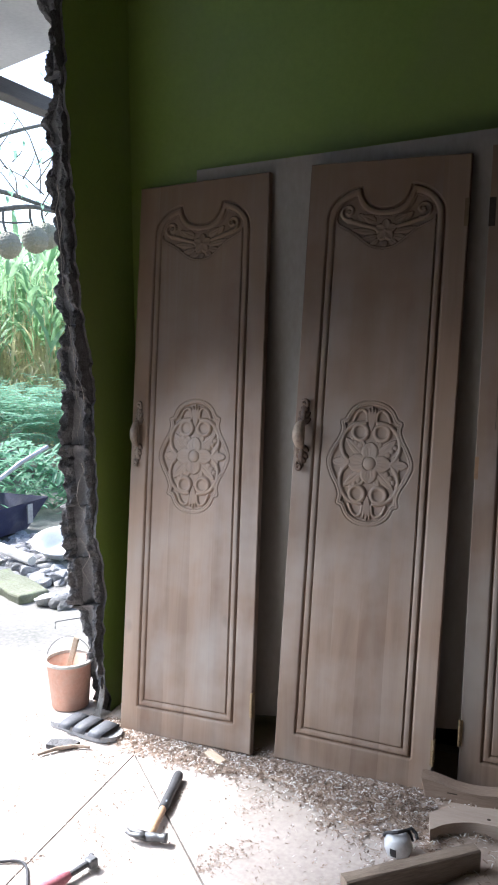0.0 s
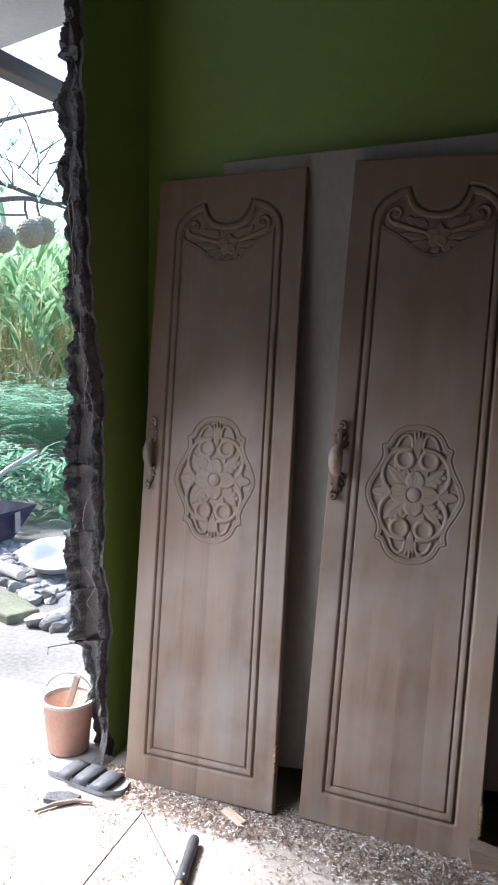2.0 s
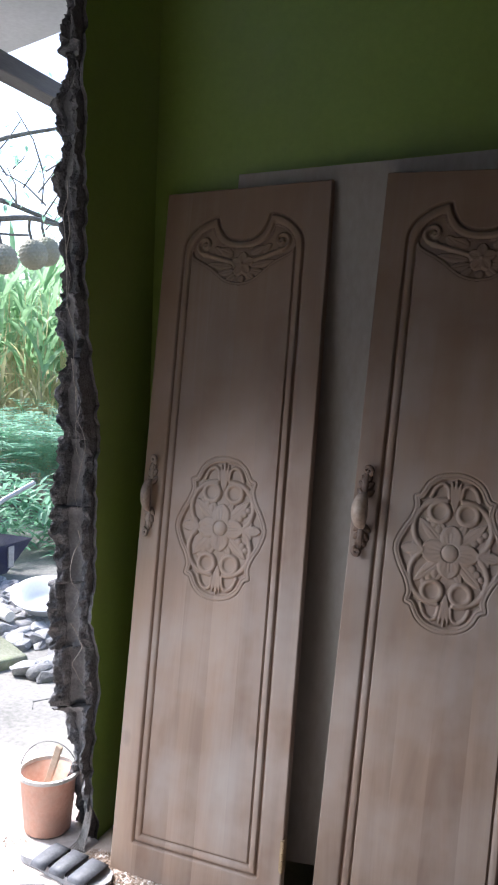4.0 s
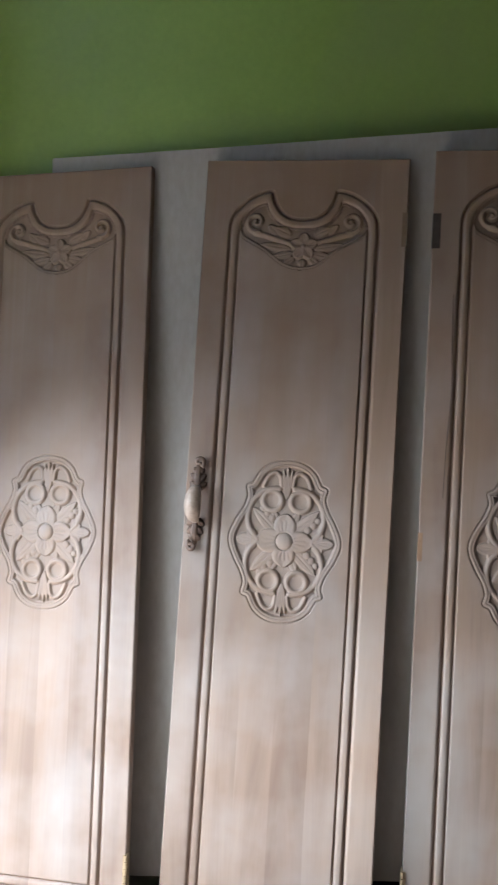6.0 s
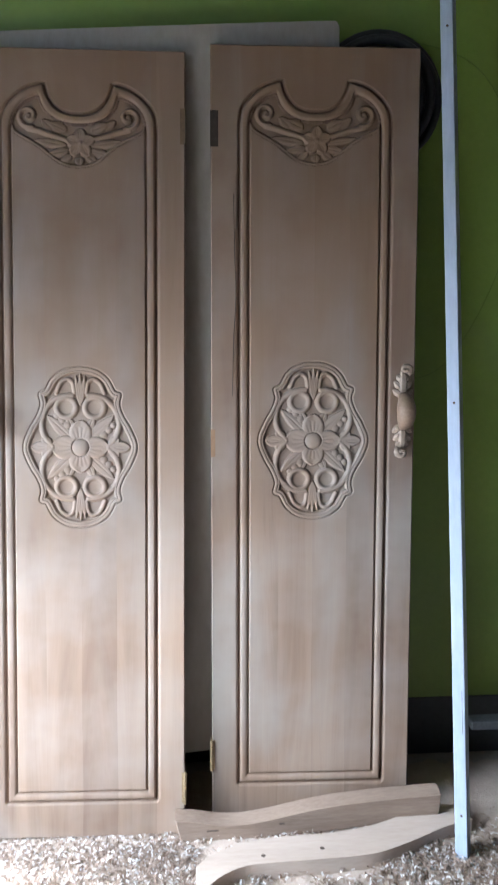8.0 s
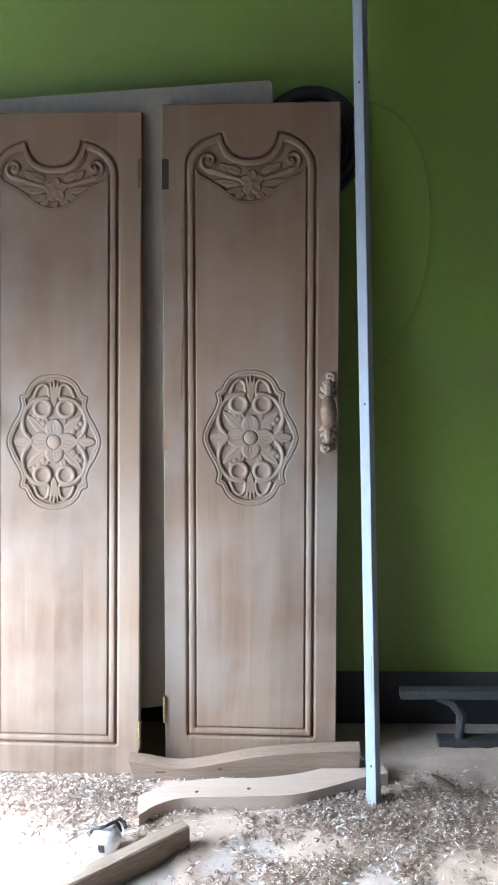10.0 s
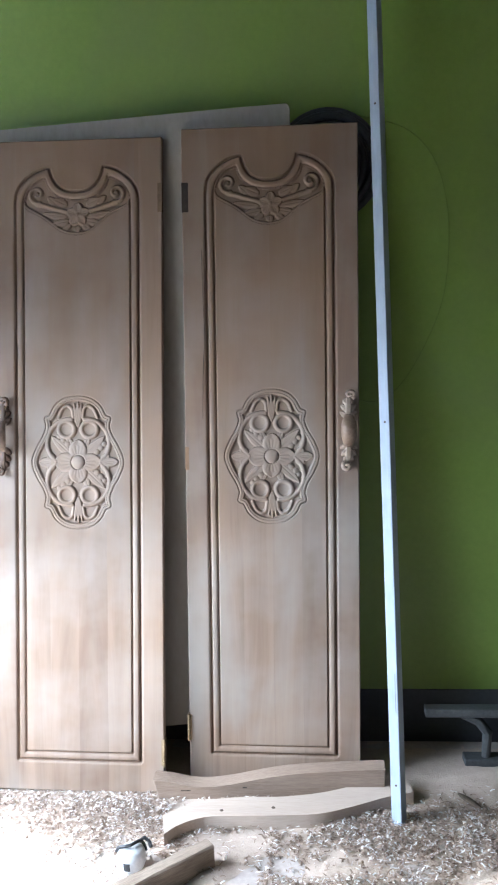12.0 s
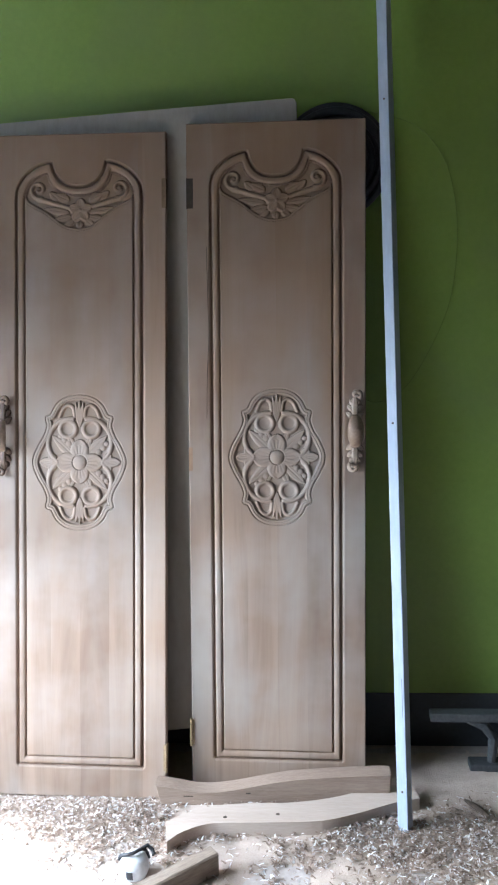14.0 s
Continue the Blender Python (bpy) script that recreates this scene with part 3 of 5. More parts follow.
def medallion_relief(U, V, off=(0.0, 0.0)):
    U, V = (U - off[0]) / 0.94, (V - MED - off[1]) / 0.94
    d = distance(U, V, MEDALLION)
    inn = inside(U, V, MEDALLION)
    m = np.zeros(U.shape)
    rr = np.hypot
    for sx in (-1, 1):
        for sy in (-1, 1):
            cx, cy = sx * 0.039, sy * 0.11
            r = rr(U - cx, V - cy)
            m = np.maximum(m, 1.0 * ridge(r - 0.0265, 0.0082))
            # the eye of the scroll is dished
            m = np.where(r < 0.0195, np.maximum(m, 0.62 - 0.45 * ridge(r, 0.02)), m)
            arm = spline([(sx * 0.022, sy * 0.143), (sx * 0.04, sy * 0.142), (sx * 0.068, sy * 0.133), (sx * 0.095, sy * 0.105), (sx * 0.106, sy * 0.066), (sx * 0.098, sy * 0.03), (sx * 0.076, sy * 0.003)])
            m = np.maximum(m, 1.0 * ridge(distance(U, V, arm), 0.0082))
            m = np.maximum(m, lobed_leaf(U, V, sx * 0.02, sy * 0.02, math.degrees(math.atan2(sy * 0.95, sx)), 0.098, 0.0165, -sx * sy if sx > 0 else sx * sy))
            m = np.maximum(m, 0.7 * petal(U, V, sx * 0.02, sy * 0.045, 90 * sy - sx * sy * 22, 0.045, 0.012, 0.35))
            crown = spline([(sx * 0.016, sy * 0.15), (sx * 0.021, sy * 0.178), (sx * 0.036, sy * 0.188), (sx * 0.054, sy * 0.176), (sx * 0.066, sy * 0.15)])
            m = np.maximum(m, 0.85 * ridge(distance(U, V, crown), 0.0062))
    for sy in (-1, 1):
        for da, ln in ((0, 0.09), (9, 0.084), (-9, 0.084)):
            m = np.maximum(m, 0.95 * petal(U, V, 0, sy * 0.115, sy * (90 + da), ln, 0.0082, 0.1))
    for s in (0, 180):
        for da, ln, wd in ((50, 0.036, 0.0145), (-50, 0.036, 0.0145), (0, 0.055, 0.0165)):
            m = np.maximum(m, 0.88 * broad_petal(U, V, s + da, ln, wd, math.cos(radians(s)) * 0.08, 0.0))
    for k, ln, wd in ((1, 0.075, 0.032), (3, 0.07, 0.033), (0, 0.078, 0.031), (2, 0.08, 0.034)):
        m = np.maximum(m, 1.08 * broad_petal(U, V, 90 * k, ln, wd))
    boss = rr(U, V)
    m = np.where(boss < 0.0255, 0.6, m)
    m = np.where(boss < 0.023, 0.6 + 0.95 * ridge(boss, 0.0232), m)
    h = -0.0155 + 0.0155 * m
    h = np.where(d < 0.0085, np.maximum(h, -0.0155 + 0.0175 * ridge(d - 0.0, 0.0085)), h)
    h = np.where(d < 0.0018, -0.004, h)
    out = -0.009 * np.clip(1 - (d - 0.0085) / 0.004, 0, 1)
    band = np.where(d < 0.0085, 0.0022 * ridge(d - 0.004, 0.0045) - 0.001, out)
    return 0.49 * np.where(inn, h, band)


def relief_mesh(us, vs, height, name, mats=(TEAK, GROOVE)):
    """A carved face on a grid of its own; x across, z up, the carving towards -y."""
    U, V = np.meshgrid(np.asarray(us), np.asarray(vs))
    h = height(U, V)
    n, k = len(us), len(vs)
    verts = np.stack([U, -h, V], -1).reshape(-1, 3)
    i = np.arange(n * k).reshape(k, n)
    faces = np.stack([i[:-1, :-1], i[:-1, 1:], i[1:, 1:], i[1:, :-1]], -1).reshape(-1, 4)
    me = bpy.data.meshes.new(name)
    me.from_pydata(verts.tolist(), [], faces.tolist())
    for m in mats:
        me.materials.append(m)
    me.polygons.foreach_set("use_smooth", [True] * len(me.polygons))
    if name != "medallion":
        # the deepest faces along the two panel lines take the darker brown
        mid = (h[:-1, :-1] + h[:-1, 1:] + h[1:, 1:] + h[1:, :-1]) / 4
        near = np.minimum(distance(U, V, OUTER), distance(U, V, INNER))[:-1, :-1] < 0.007
        me.polygons.foreach_set("material_index", ((mid < -0.0045) & near).astype(int).ravel().tolist())
    return me


def steps(a, b, size):
    return np.linspace(a, b, max(2, int(round((b - a) / size)) + 1))


H2 = WIDE / 2
LINE = np.array([-0.012, -0.006, -0.0045, -0.003, -0.0015, 0, 0.0015, 0.003, 0.0045, 0.006, 0.008, 0.012, 0.016, 0.02])
side_us = sorted({round(float(x), 5) for x in list(0.196 - LINE) + list(0.171 - LINE[:10]) + [0.15, H2 - 0.003]})
side_us = [u for u in side_us if u > 0.15 - 1e-6]
full_us = [-u for u in side_us[::-1]] + [-0.1, -0.05, 0.0, 0.05, 0.1] + side_us
foot_vs = sorted({round(float(x), 5) for x in [0.003] + list(0.098 + LINE) + list(0.123 + LINE[:10]) + [0.15]})
MED_LO, MED_HI, TOP_LO = MED - 0.225, MED + 0.225, 1.73
FACES = {
    "bottom_rail": relief_mesh(full_us, foot_vs, grooves, "bottom_rail"),
    "lower_panel": relief_mesh(full_us, steps(0.15, MED_LO, 0.2), grooves, "lower_panel"),
    "upper_panel": relief_mesh(full_us, steps(MED_HI, TOP_LO, 0.2), grooves, "upper_panel"),
    "stile_l": relief_mesh([-u for u in side_us[::-1]], steps(MED_LO, MED_HI, 0.2), grooves, "stile"),
    "stile_r": relief_mesh(side_us, steps(MED_LO, MED_HI, 0.2), grooves, "stile"),
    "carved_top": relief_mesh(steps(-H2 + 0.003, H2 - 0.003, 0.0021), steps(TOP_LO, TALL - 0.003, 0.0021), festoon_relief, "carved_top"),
}


MEDALLIONS = [relief_mesh(steps(-0.15, 0.15, 0.0017), steps(MED_LO, MED_HI, 0.0017), lambda U, V: medallion_relief(U, V, off), "medallion")
              for off in ((0.003, -0.009), (0.0, 0.0), (0.001, 0.001))]


def slab_mesh():
    """The leaf behind the carved face: back, edges and their small bevel."""
    bm = bmesh.new()
    o, e = 0.003, 0.0
    loops = []
    for inset, y in ((o, e), (0.0, o), (0.0, THICK - o), (o, THICK)):
        loops.append([bm.verts.new((x, y, z)) for x, z in ((-H2 + inset, inset), (H2 - inset, inset), (H2 - inset, TALL - inset), (-H2 + inset, TALL - inset))])
    for a, b in zip(loops, loops[1:]):
        for k in range(4):
            bm.faces.new((a[k], a[(k + 1) % 4], b[(k + 1) % 4], b[k]))
    bm.faces.new(loops[-1])
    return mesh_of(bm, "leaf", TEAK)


LEAF = slab_mesh()


def handle_meshes():
    """A carved pull: swelling grip, and a curled leaf at each end."""
    grip = bmesh.new()
    rings = []
    n, sides = 20, 18
    for i in range(n + 1):
        t = i / n
        z = (t - 0.5) * 0.1
        swell = math.sin(math.pi * t) ** 0.5
        half = 0.006 + 0.0155 * swell
        out = 0.012 + 0.036 * swell
        thick = 0.008 + 0.014 * swell
        ring = []
        for s in range(sides):
            a = 2 * math.pi * s / sides
            flute = 1 + 0.05 * math.cos(9 * a) * swell
            ring.append(grip.verts.new((half * math.cos(a) * flute, -out + thick * math.sin(a) * flute, z)))
        rings.append(ring)
    for a, b in zip(rings, rings[1:]):
        for s in range(sides):
            grip.faces.new((a[s], a[(s + 1) % sides], b[(s + 1) % sides], b[s]))
    grip.faces.new(rings[0][::-1])
    grip.faces.new(rings[-1])
    leaf = bmesh.new()
    # a leaf of lobes along a stem, its tip curling over
    lobes = [(0.0, 90, 0.074, 0.0105, 0.02)]
    for s0, ang, ln in ((0.002, 40, 0.03), (0.022, 46, 0.029), (0.042, 54, 0.022)):
        lobes += [(s0, ang, ln, 0.0085, 0.015), (s0, 180 - ang, ln, 0.0085, 0.015)]
    for s0, ang, ln, wd, up in lobes:
        a = radians(ang)
        rows_ = []
        for i in range(9):
            t = i / 8
            w = wd * math.sin(math.pi * min(0.12 + 0.88 * t, 0.99)) ** 0.6 + 0.0006
            row = []
            for j in range(7):
                q = (j / 3 - 1)
                s = t * ln
                lift = up * (0.55 + 0.45 * math.sin(math.pi * t * 1.15)) * (1 - 0.5 * q * q) - 0.0035 * math.exp(-(q / 0.22) ** 2)
                row.append(leaf.verts.new((s * math.cos(a) - q * w * math.sin(a), -max(lift, 0.001), s0 + s * math.sin(a) + q * w * math.cos(a))))
            rows_.append(row)
        for r, p in zip(rows_, rows_[1:]):
            for j in range(6):
                leaf.faces.new((r[j], r[j + 1], p[j + 1], p[j]))
        edge = rows_[0] + [r[-1] for r in rows_[1:-1]] + rows_[-1][::-1] + [r[0] for r in rows_[1:-1]][::-1]
        foot = [leaf.verts.new((v.co.x, 0.001, v.co.z)) for v in edge]
        for i in range(len(edge)):
            leaf.faces.new((edge[i], edge[(i + 1) % len(edge)], foot[(i + 1) % len(edge)], foot[i]))
    for cx, cz, r0 in ((0.004, 0.074, 0.0125),):
        pts = [(cx + r0 * (1 - 0.06 * k) * math.cos(k * 0.6 - 1.2), -0.014 - 0.0006 * k, cz + r0 * (1 - 0.06 * k) * math.sin(k * 0.6 - 1.2)) for k in range(13)]
        tmp = bpy.data.meshes.new("curl")
        ring = tube(pts, [0.0078 - 0.0003 * k for k in range(13)], 8)
        ring.to_mesh(tmp)
        ring.free()
        leaf.from_mesh(tmp)
    return mesh_of(grip, "grip", HANDLE, True), mesh_of(leaf, "leaf_scroll", HANDLE, True)


GRIP, SCROLL = handle_meshes()
STAINED = surface("stained_scroll_wood", (0.06, 0.032, 0.02), (0.16, 0.1, 0.065), 0.5, 14, 90, bump=0.15)
KNOB = surface("brown_grip_wood", (0.14, 0.085, 0.055), (0.26, 0.18, 0.125), 0.55, 14, 90, bump=0.15)


def hinge_mesh():
    bm = box(-0.0025, 0.0025, -0.004, 0.02, -0.043, 0.043, 0.001)
    box(-0.0095, -0.001, -0.0012, 0.004, -0.041, 0.041, 0.0004, bm)
    for z in (-0.028, 0.0, 0.028):
        box(-0.007, -0.0035, -0.0018, 0.0, z - 0.002, z + 0.002, 0.0004, bm)
    for k in range(5):
        z = -0.043 + 0.0172 * k
        knuckle = tube([(0, -0.005, z + 0.0008), (0, -0.005, z + 0.0164)], 0.0048, 10)
        tmp = bpy.data.meshes.new("k")
        knuckle.to_mesh(tmp)
        knuckle.free()
        bm.from_mesh(tmp)
    return mesh_of(bm, "hinge", BRASS)


HINGE = hinge_mesh()
# nearly flush block; shade of the hinge cut-out is put in its near-black colour
MORTISE = mesh_of(box(-0.02, 0.0006, -0.0006, 0.02, -0.045, 0.045), "mortise", surface("mortise_shade", (0.02, 0.014, 0.01), (0.045, 0.032, 0.022), 0.9, 20, 100))
WORN = mesh_of(box(-0.013, 0.0006, -0.0006, 0.02, -0.045, 0.045), "mortise", surface("brown_mortise", (0.1, 0.065, 0.036), (0.16, 0.11, 0.06), 0.8, 20, 90))
PATCH = mesh_of(box(-0.011, 0.0006, -0.0006, 0.02, -0.036, 0.036), "filler_patch",
                surface("red_brown_filler", (0.2, 0.11, 0.055), (0.28, 0.17, 0.09), 0.7, 20, 90))


def carved_door(x, y, yaw, lean, roll, handle_side, hinges, label, scroll_wood=None):
    """Foot of the door's face at x, y; turned, leaned back and tipped sideways, in degrees."""
    a, l, r = radians(yaw), radians(lean), radians(roll)
    u0 = Vector((math.cos(a), math.sin(a), 0))
    v0 = Vector((-math.sin(a) * math.sin(l), math.cos(a) * math.sin(l), math.cos(l)))
    u, v = u0 * math.cos(r) + v0 * math.sin(r), v0 * math.cos(r) - u0 * math.sin(r)
    n = v.cross(u)
    m = Matrix((u, n, v)).transposed().to_4x4()
    m.translation = (x, y, abs(math.sin(r)) * H2)
    door = thing("carved_door", label, "door", "carved doors leaning on the wall", at=m)
    leaf = part("leaf", LEAF, None, door)
    for key in ("bottom_rail", "lower_panel", "upper_panel"):
        part(key, FACES[key], None, door)
    part("stile", FACES["stile_l"], None, door)
    part("stile", FACES["stile_r"], None, door)
    part("medallion", MEDALLIONS[0 if x < -0.3 else 1 if x < 0.3 else 2], None, door, "carved flower medallion with scrolls")
    part("carved_top", FACES["carved_top"], None, door, "carved garland with a flower and two scrolls")
    handle = part("handle", GRIP, None, door, "carved wooden pull handle")
    handle.matrix_basis = pose(handle_side * 0.237, 0, 1.122)
    up = part("scroll", SCROLL, None, handle)
    up.matrix_basis = pose(0, 0, 0.036)
    down = part("scroll", SCROLL, None, handle)
    down.matrix_basis = pose(0, 0, -0.036, 0, 180, 0)
    if x < -0.3:
        handle.matrix_basis = pose(handle_side * 0.237, 0, 1.11) @ Matrix.Diagonal((0.75, 0.72, 1, 1))
    if handle_side > 0:
        handle.matrix_basis = pose(handle_side * 0.237, 0, 1.12) @ Matrix.Diagonal((1.12, 1.1, 1, 1))
        handle.material_slots[0].link = "OBJECT"
        handle.material_slots[0].material = KNOB
    for s in (up, down):
        if scroll_wood:
            s.material_slots[0].link = "OBJECT"
            s.material_slots[0].material = scroll_wood
    for kind, z in hinges:
        name = {"brass": "hinge", "mortise": "mortise", "worn": "mortise", "patch": "filler_patch"}[kind]
        h = part(name, {"brass": HINGE, "mortise": MORTISE, "worn": WORN, "patch": PATCH}[kind], None, door)
        s = -handle_side
        h.matrix_basis = pose(s * (H2 + (0.001 if kind == "brass" else 0.0)), 0.0, z) @ Matrix.Diagonal((s, 1, 1, 1))
    return door


carved_door(-0.617, -0.018, -2.2, 8.88, 1.68, -1, (("brass", 0.17),), "pale teak door with carved medallion, leaning nearest the broken opening")
carved_door(0.0, 0.0, 0.0, 7.39, -1.11, -1, (("worn", 1.862), ("brass", 0.13)), "pale teak door with carved medallion and fluted handle, leaning in the middle", STAINED)
standing = carved_door(0.614, 0.054, -0.47, 5.43, -0.77, 1, (("mortise", 1.842), ("patch", 1.035), ("brass", 0.18)), "pale teak door with carved medallion, standing behind curved timbers")
part("crack", tube([tuple(p) for p in spline([(-0.211, -0.0004, 1.68), (-0.208, -0.0004, 1.52), (-0.205, -0.0004, 1.42), (-0.211, -0.0004, 1.3), (-0.214, -0.0004, 1.16)], steps=5)], 0.0009, 6), DARK, standing, "thin dark drying crack")


# ---------------------------------------------------------------- things in the room
def from_bm(target, source, m=None):
    """Adds one bmesh to another, moved by m."""
    tmp = bpy.data.meshes.new("tmp")
    if m is not None:
        source.transform(m)
    source.to_mesh(tmp)
    source.free()
    target.from_mesh(tmp)
    bpy.data.meshes.remove(tmp)
    return target


def ribbon_solid(back, front, z0, z1, bevel=0.003):
    """A board lying flat, cut between two wavy lines in plan."""
    bm = bmesh.new()
    pts = [tuple(p) for p in front] + [tuple(p) for p in back[::-1]]
    lo = [bm.verts.new((x, y, z0)) for x, y in pts]
    hi = [bm.verts.new((x, y, z1)) for x, y in pts]
    n = len(pts)
    for i in range(n):
        bm.faces.new((lo[i], lo[(i + 1) % n], hi[(i + 1) % n], hi[i]))
    k = len(front)
    for i in range(k - 1):
        j = n - 1 - i
        bm.faces.new((hi[i], hi[i + 1], hi[j - 1], hi[j]))
        bm.faces.new((lo[j], lo[j - 1], lo[i + 1], lo[i]))
    rim = [e for e in bm.edges if len({v.co.z for v in e.verts}) == 1 and len(e.link_faces) == 2 and abs(e.calc_face_angle(0)) > 1]
    bmesh.ops.bevel(bm, geom=rim, offset=bevel, segments=1, affect="EDGES")
    return bm


OFFCUT_GREY = surface("grey_scratch", (0.14, 0.14, 0.15), (0.22, 0.22, 0.23), 0.8, 30, 120)
# pale steel stud leaning on the wall
STUD = surface("pale_painted_stud", (0.29, 0.335, 0.41), (0.38, 0.435, 0.53), 0.5, 6, 80, stretch=(1, 1, 0.2), bump=0.08, stain=(0.3, 0.33, 0.37), stain_scale=5)
foot, head = Vector((0.988, -0.165, 0.0)), Vector((0.969, 0.285, 2.74))
way = (head - foot).normalized()
turn = radians(-32)
right = Vector((math.cos(turn), math.sin(turn), 0))
right = (right - way * right.dot(way)).normalized()
back = way.cross(right)
m = Matrix((right, back, way)).transposed().to_4x4()
m.translation = foot + Vector((0, 0, 0.004))
stud = thing("leaning_post", "pale blue-white square post leaning on the green wall", "post", at=m)
L = (head - foot).length
part("shaft", box(-0.033, -0.001, 0.0, 0.034, 0, L, 0.0025, seg=2), STUD, stud)
for z in (0.12, 1.165, 2.1):
    part("nail", tube([(-0.015, -0.0015, z), (-0.015, 0.002, z)], 0.0032, 8), DARK, stud, "dark nail head")
part("scratch", box(-0.009, -0.0075, -0.0006, 0.0, 0.33, 0.44), OFFCUT_GREY, stud, "dark scratch in the paint")

# two curved timbers on the floor before the doors
TIMBER = surface("sawn_curved_timber", (0.39, 0.31, 0.25), (0.48, 0.395, 0.33), 0.8, 5, 60, stretch=(0.5, 5, 5), bump=0.1, per_piece=0.1)
back_line = spline([(0.302, -0.188), (0.360, -0.139), (0.428, -0.107), (0.530, -0.090), (0.655, -0.084), (0.780, -0.055), (0.890, -0.006), (0.959, 0.016), (1.021, 0.000)], steps=5)
front_line = spline([(0.321, -0.276), (0.359, -0.230), (0.423, -0.194), (0.500, -0.186), (0.594, -0.182), (0.745, -0.170), (0.849, -0.131), (0.950, -0.081), (1.034, -0.052)], steps=5)
flat_timber = part("curved_timber", ribbon_solid(back_line, front_line, 0.002, 0.05), TIMBER)
tagged(flat_timber, "pale S-curved sawn timber lying flat on shavings", "timber", "curved timbers")
for x, y, a in ((0.62, -0.142, 20), (0.47, -0.16, 80)):
    knot = part("knot", lathe([(0.0, 0.0006), (0.005, 0.0006), (0.007, -0.001)], 10), DARK, flat_timber, "dark knot")
    knot.matrix_basis = pose(x, y, 0.0502, 0, 0, a)

top = spline([(0.247, 0.078), (0.3, 0.07), (0.36, 0.057), (0.42, 0.054), (0.495, 0.064), (0.57, 0.08), (0.665, 0.096), (0.799, 0.106), (0.953, 0.112)], steps=5)
low = spline([(0.262, 0.0), (0.341, 0.002), (0.43, 0.0), (0.5, 0.004), (0.56, 0.012), (0.665, 0.022), (0.799, 0.03), (0.95, 0.0)], steps=5)
bm = outline_solid([tuple(p) for p in low] + [tuple(p) for p in top[::-1]], -0.025, 0.025, bevel=0.003)
upright = part("curved_timber", bm, surface("brown_sawn_timber", (0.2, 0.137, 0.098), (0.31, 0.23, 0.175), 0.8, 5, 60, stretch=(0.5, 5, 5), bump=0.12))
upright.matrix_basis = pose(0, -0.024, 0.0, 5, 0, 1.5)
tagged(upright, "brownish S-curved timber standing on edge before a door", "timber", "curved timbers")
for x, z, w in ((0.33, 0.04, 0.03), (0.52, 0.05, 0.014)):
    part("slot", box(x, x + w, -0.0256, -0.0245, z, z + 0.004), DARK, upright, "short dark saw slot")

# offcut beam on the cement
a, b = Vector((0.162, -0.598, 0.0)), Vector((0.458, -0.332, 0.0))
ln = (b - a).length
bm = bmesh.new()
rows_ = []
for i in range(15):
    s = ln * i / 14
    n1 = 0.003 * noise.noise(Vector((s * 9, 0.3, 0)))
    rows_.append([bm.verts.new((s, y, z)) for y, z in ((-0.02, 0.0), (-0.02 + n1, 0.03), (-0.02 - n1, 0.064 + n1), (-0.016, 0.068 + n1), (0.016, 0.07 - n1), (0.02, 0.066), (0.02, 0.0))])
for r, q in zip(rows_, rows_[1:]):
    for k in range(7):
        bm.faces.new((r[k], r[(k + 1) % 7], q[(k + 1) % 7], q[k]))
bm.faces.new(rows_[0])
bm.faces.new(rows_[-1][::-1])
OFFCUT = surface("rough_beam_timber", (0.18, 0.13, 0.095), (0.35, 0.28, 0.22), 0.85, 6, 50, stretch=(0.6, 6, 6), bump=0.4)
beam = part("timber_offcut", bm, OFFCUT)
beam.matrix_basis = pose(a.x, a.y, 0.0, 0, 0, math.degrees(math.atan2((b - a).y, (b - a).x)))
tagged(beam, "rough brown timber offcut lying on the cement floor", "timber")

# small white pot with a dark strap
WHITE = surface("white_plastic", (0.5, 0.51, 0.53), (0.62, 0.63, 0.65), 0.35, 30, 120, bump=0.05)
BLACK = surface("black_rubber", (0.018, 0.018, 0.02), (0.04, 0.04, 0.045), 0.55, 25, 120, bump=0.1)
pot = thing("small_pot", "small round white pot with a dark strap, on the floor", "pot", at=pose(0.247, -0.352, 0.0, 0, 0, 20) @ Matrix.Diagonal((1.15, 1.15, 1.2, 1)))
part("body", lathe([(0.0, 0.001), (0.02, 0.001), (0.028, 0.006), (0.0335, 0.02), (0.034, 0.034), (0.029, 0.046), (0.02, 0.053), (0.0, 0.055)], 28), WHITE, pot, smooth=True)
part("strap", tube([(0.034 * math.cos(k * 0.33), 0.012 * math.sin(k * 0.9), 0.036 + 0.028 * math.sin(k * 0.33)) for k in range(10)], 0.004, 8), BLACK, pot, "black strap")
part("strap_end", tube([(0.02, 0.012, 0.054), (0.034, 0.016, 0.058), (0.044, 0.01, 0.05), (0.046, 0.0, 0.042)], 0.0045, 8), BLACK, pot, "black strap")
bm = bmesh.new()
quad = []
for i in range(4):
    quad.append([])
    for j in range(4):
        an, z = radians(-132 + 9 * i), 0.012 + 0.007 * j
        r = np.interp(z, [0.006, 0.02, 0.034, 0.046], [0.028, 0.0335, 0.034, 0.029]) + 0.0008
        quad[-1].append(bm.verts.new((r * math.cos(an), r * math.sin(an), z)))
for p, q in zip(quad, quad[1:]):
    for j in range(3):
        bm.faces.new((p[j], p[j + 1], q[j + 1], q[j]))
part("mark", bm, BLACK, pot, "dark square mark")

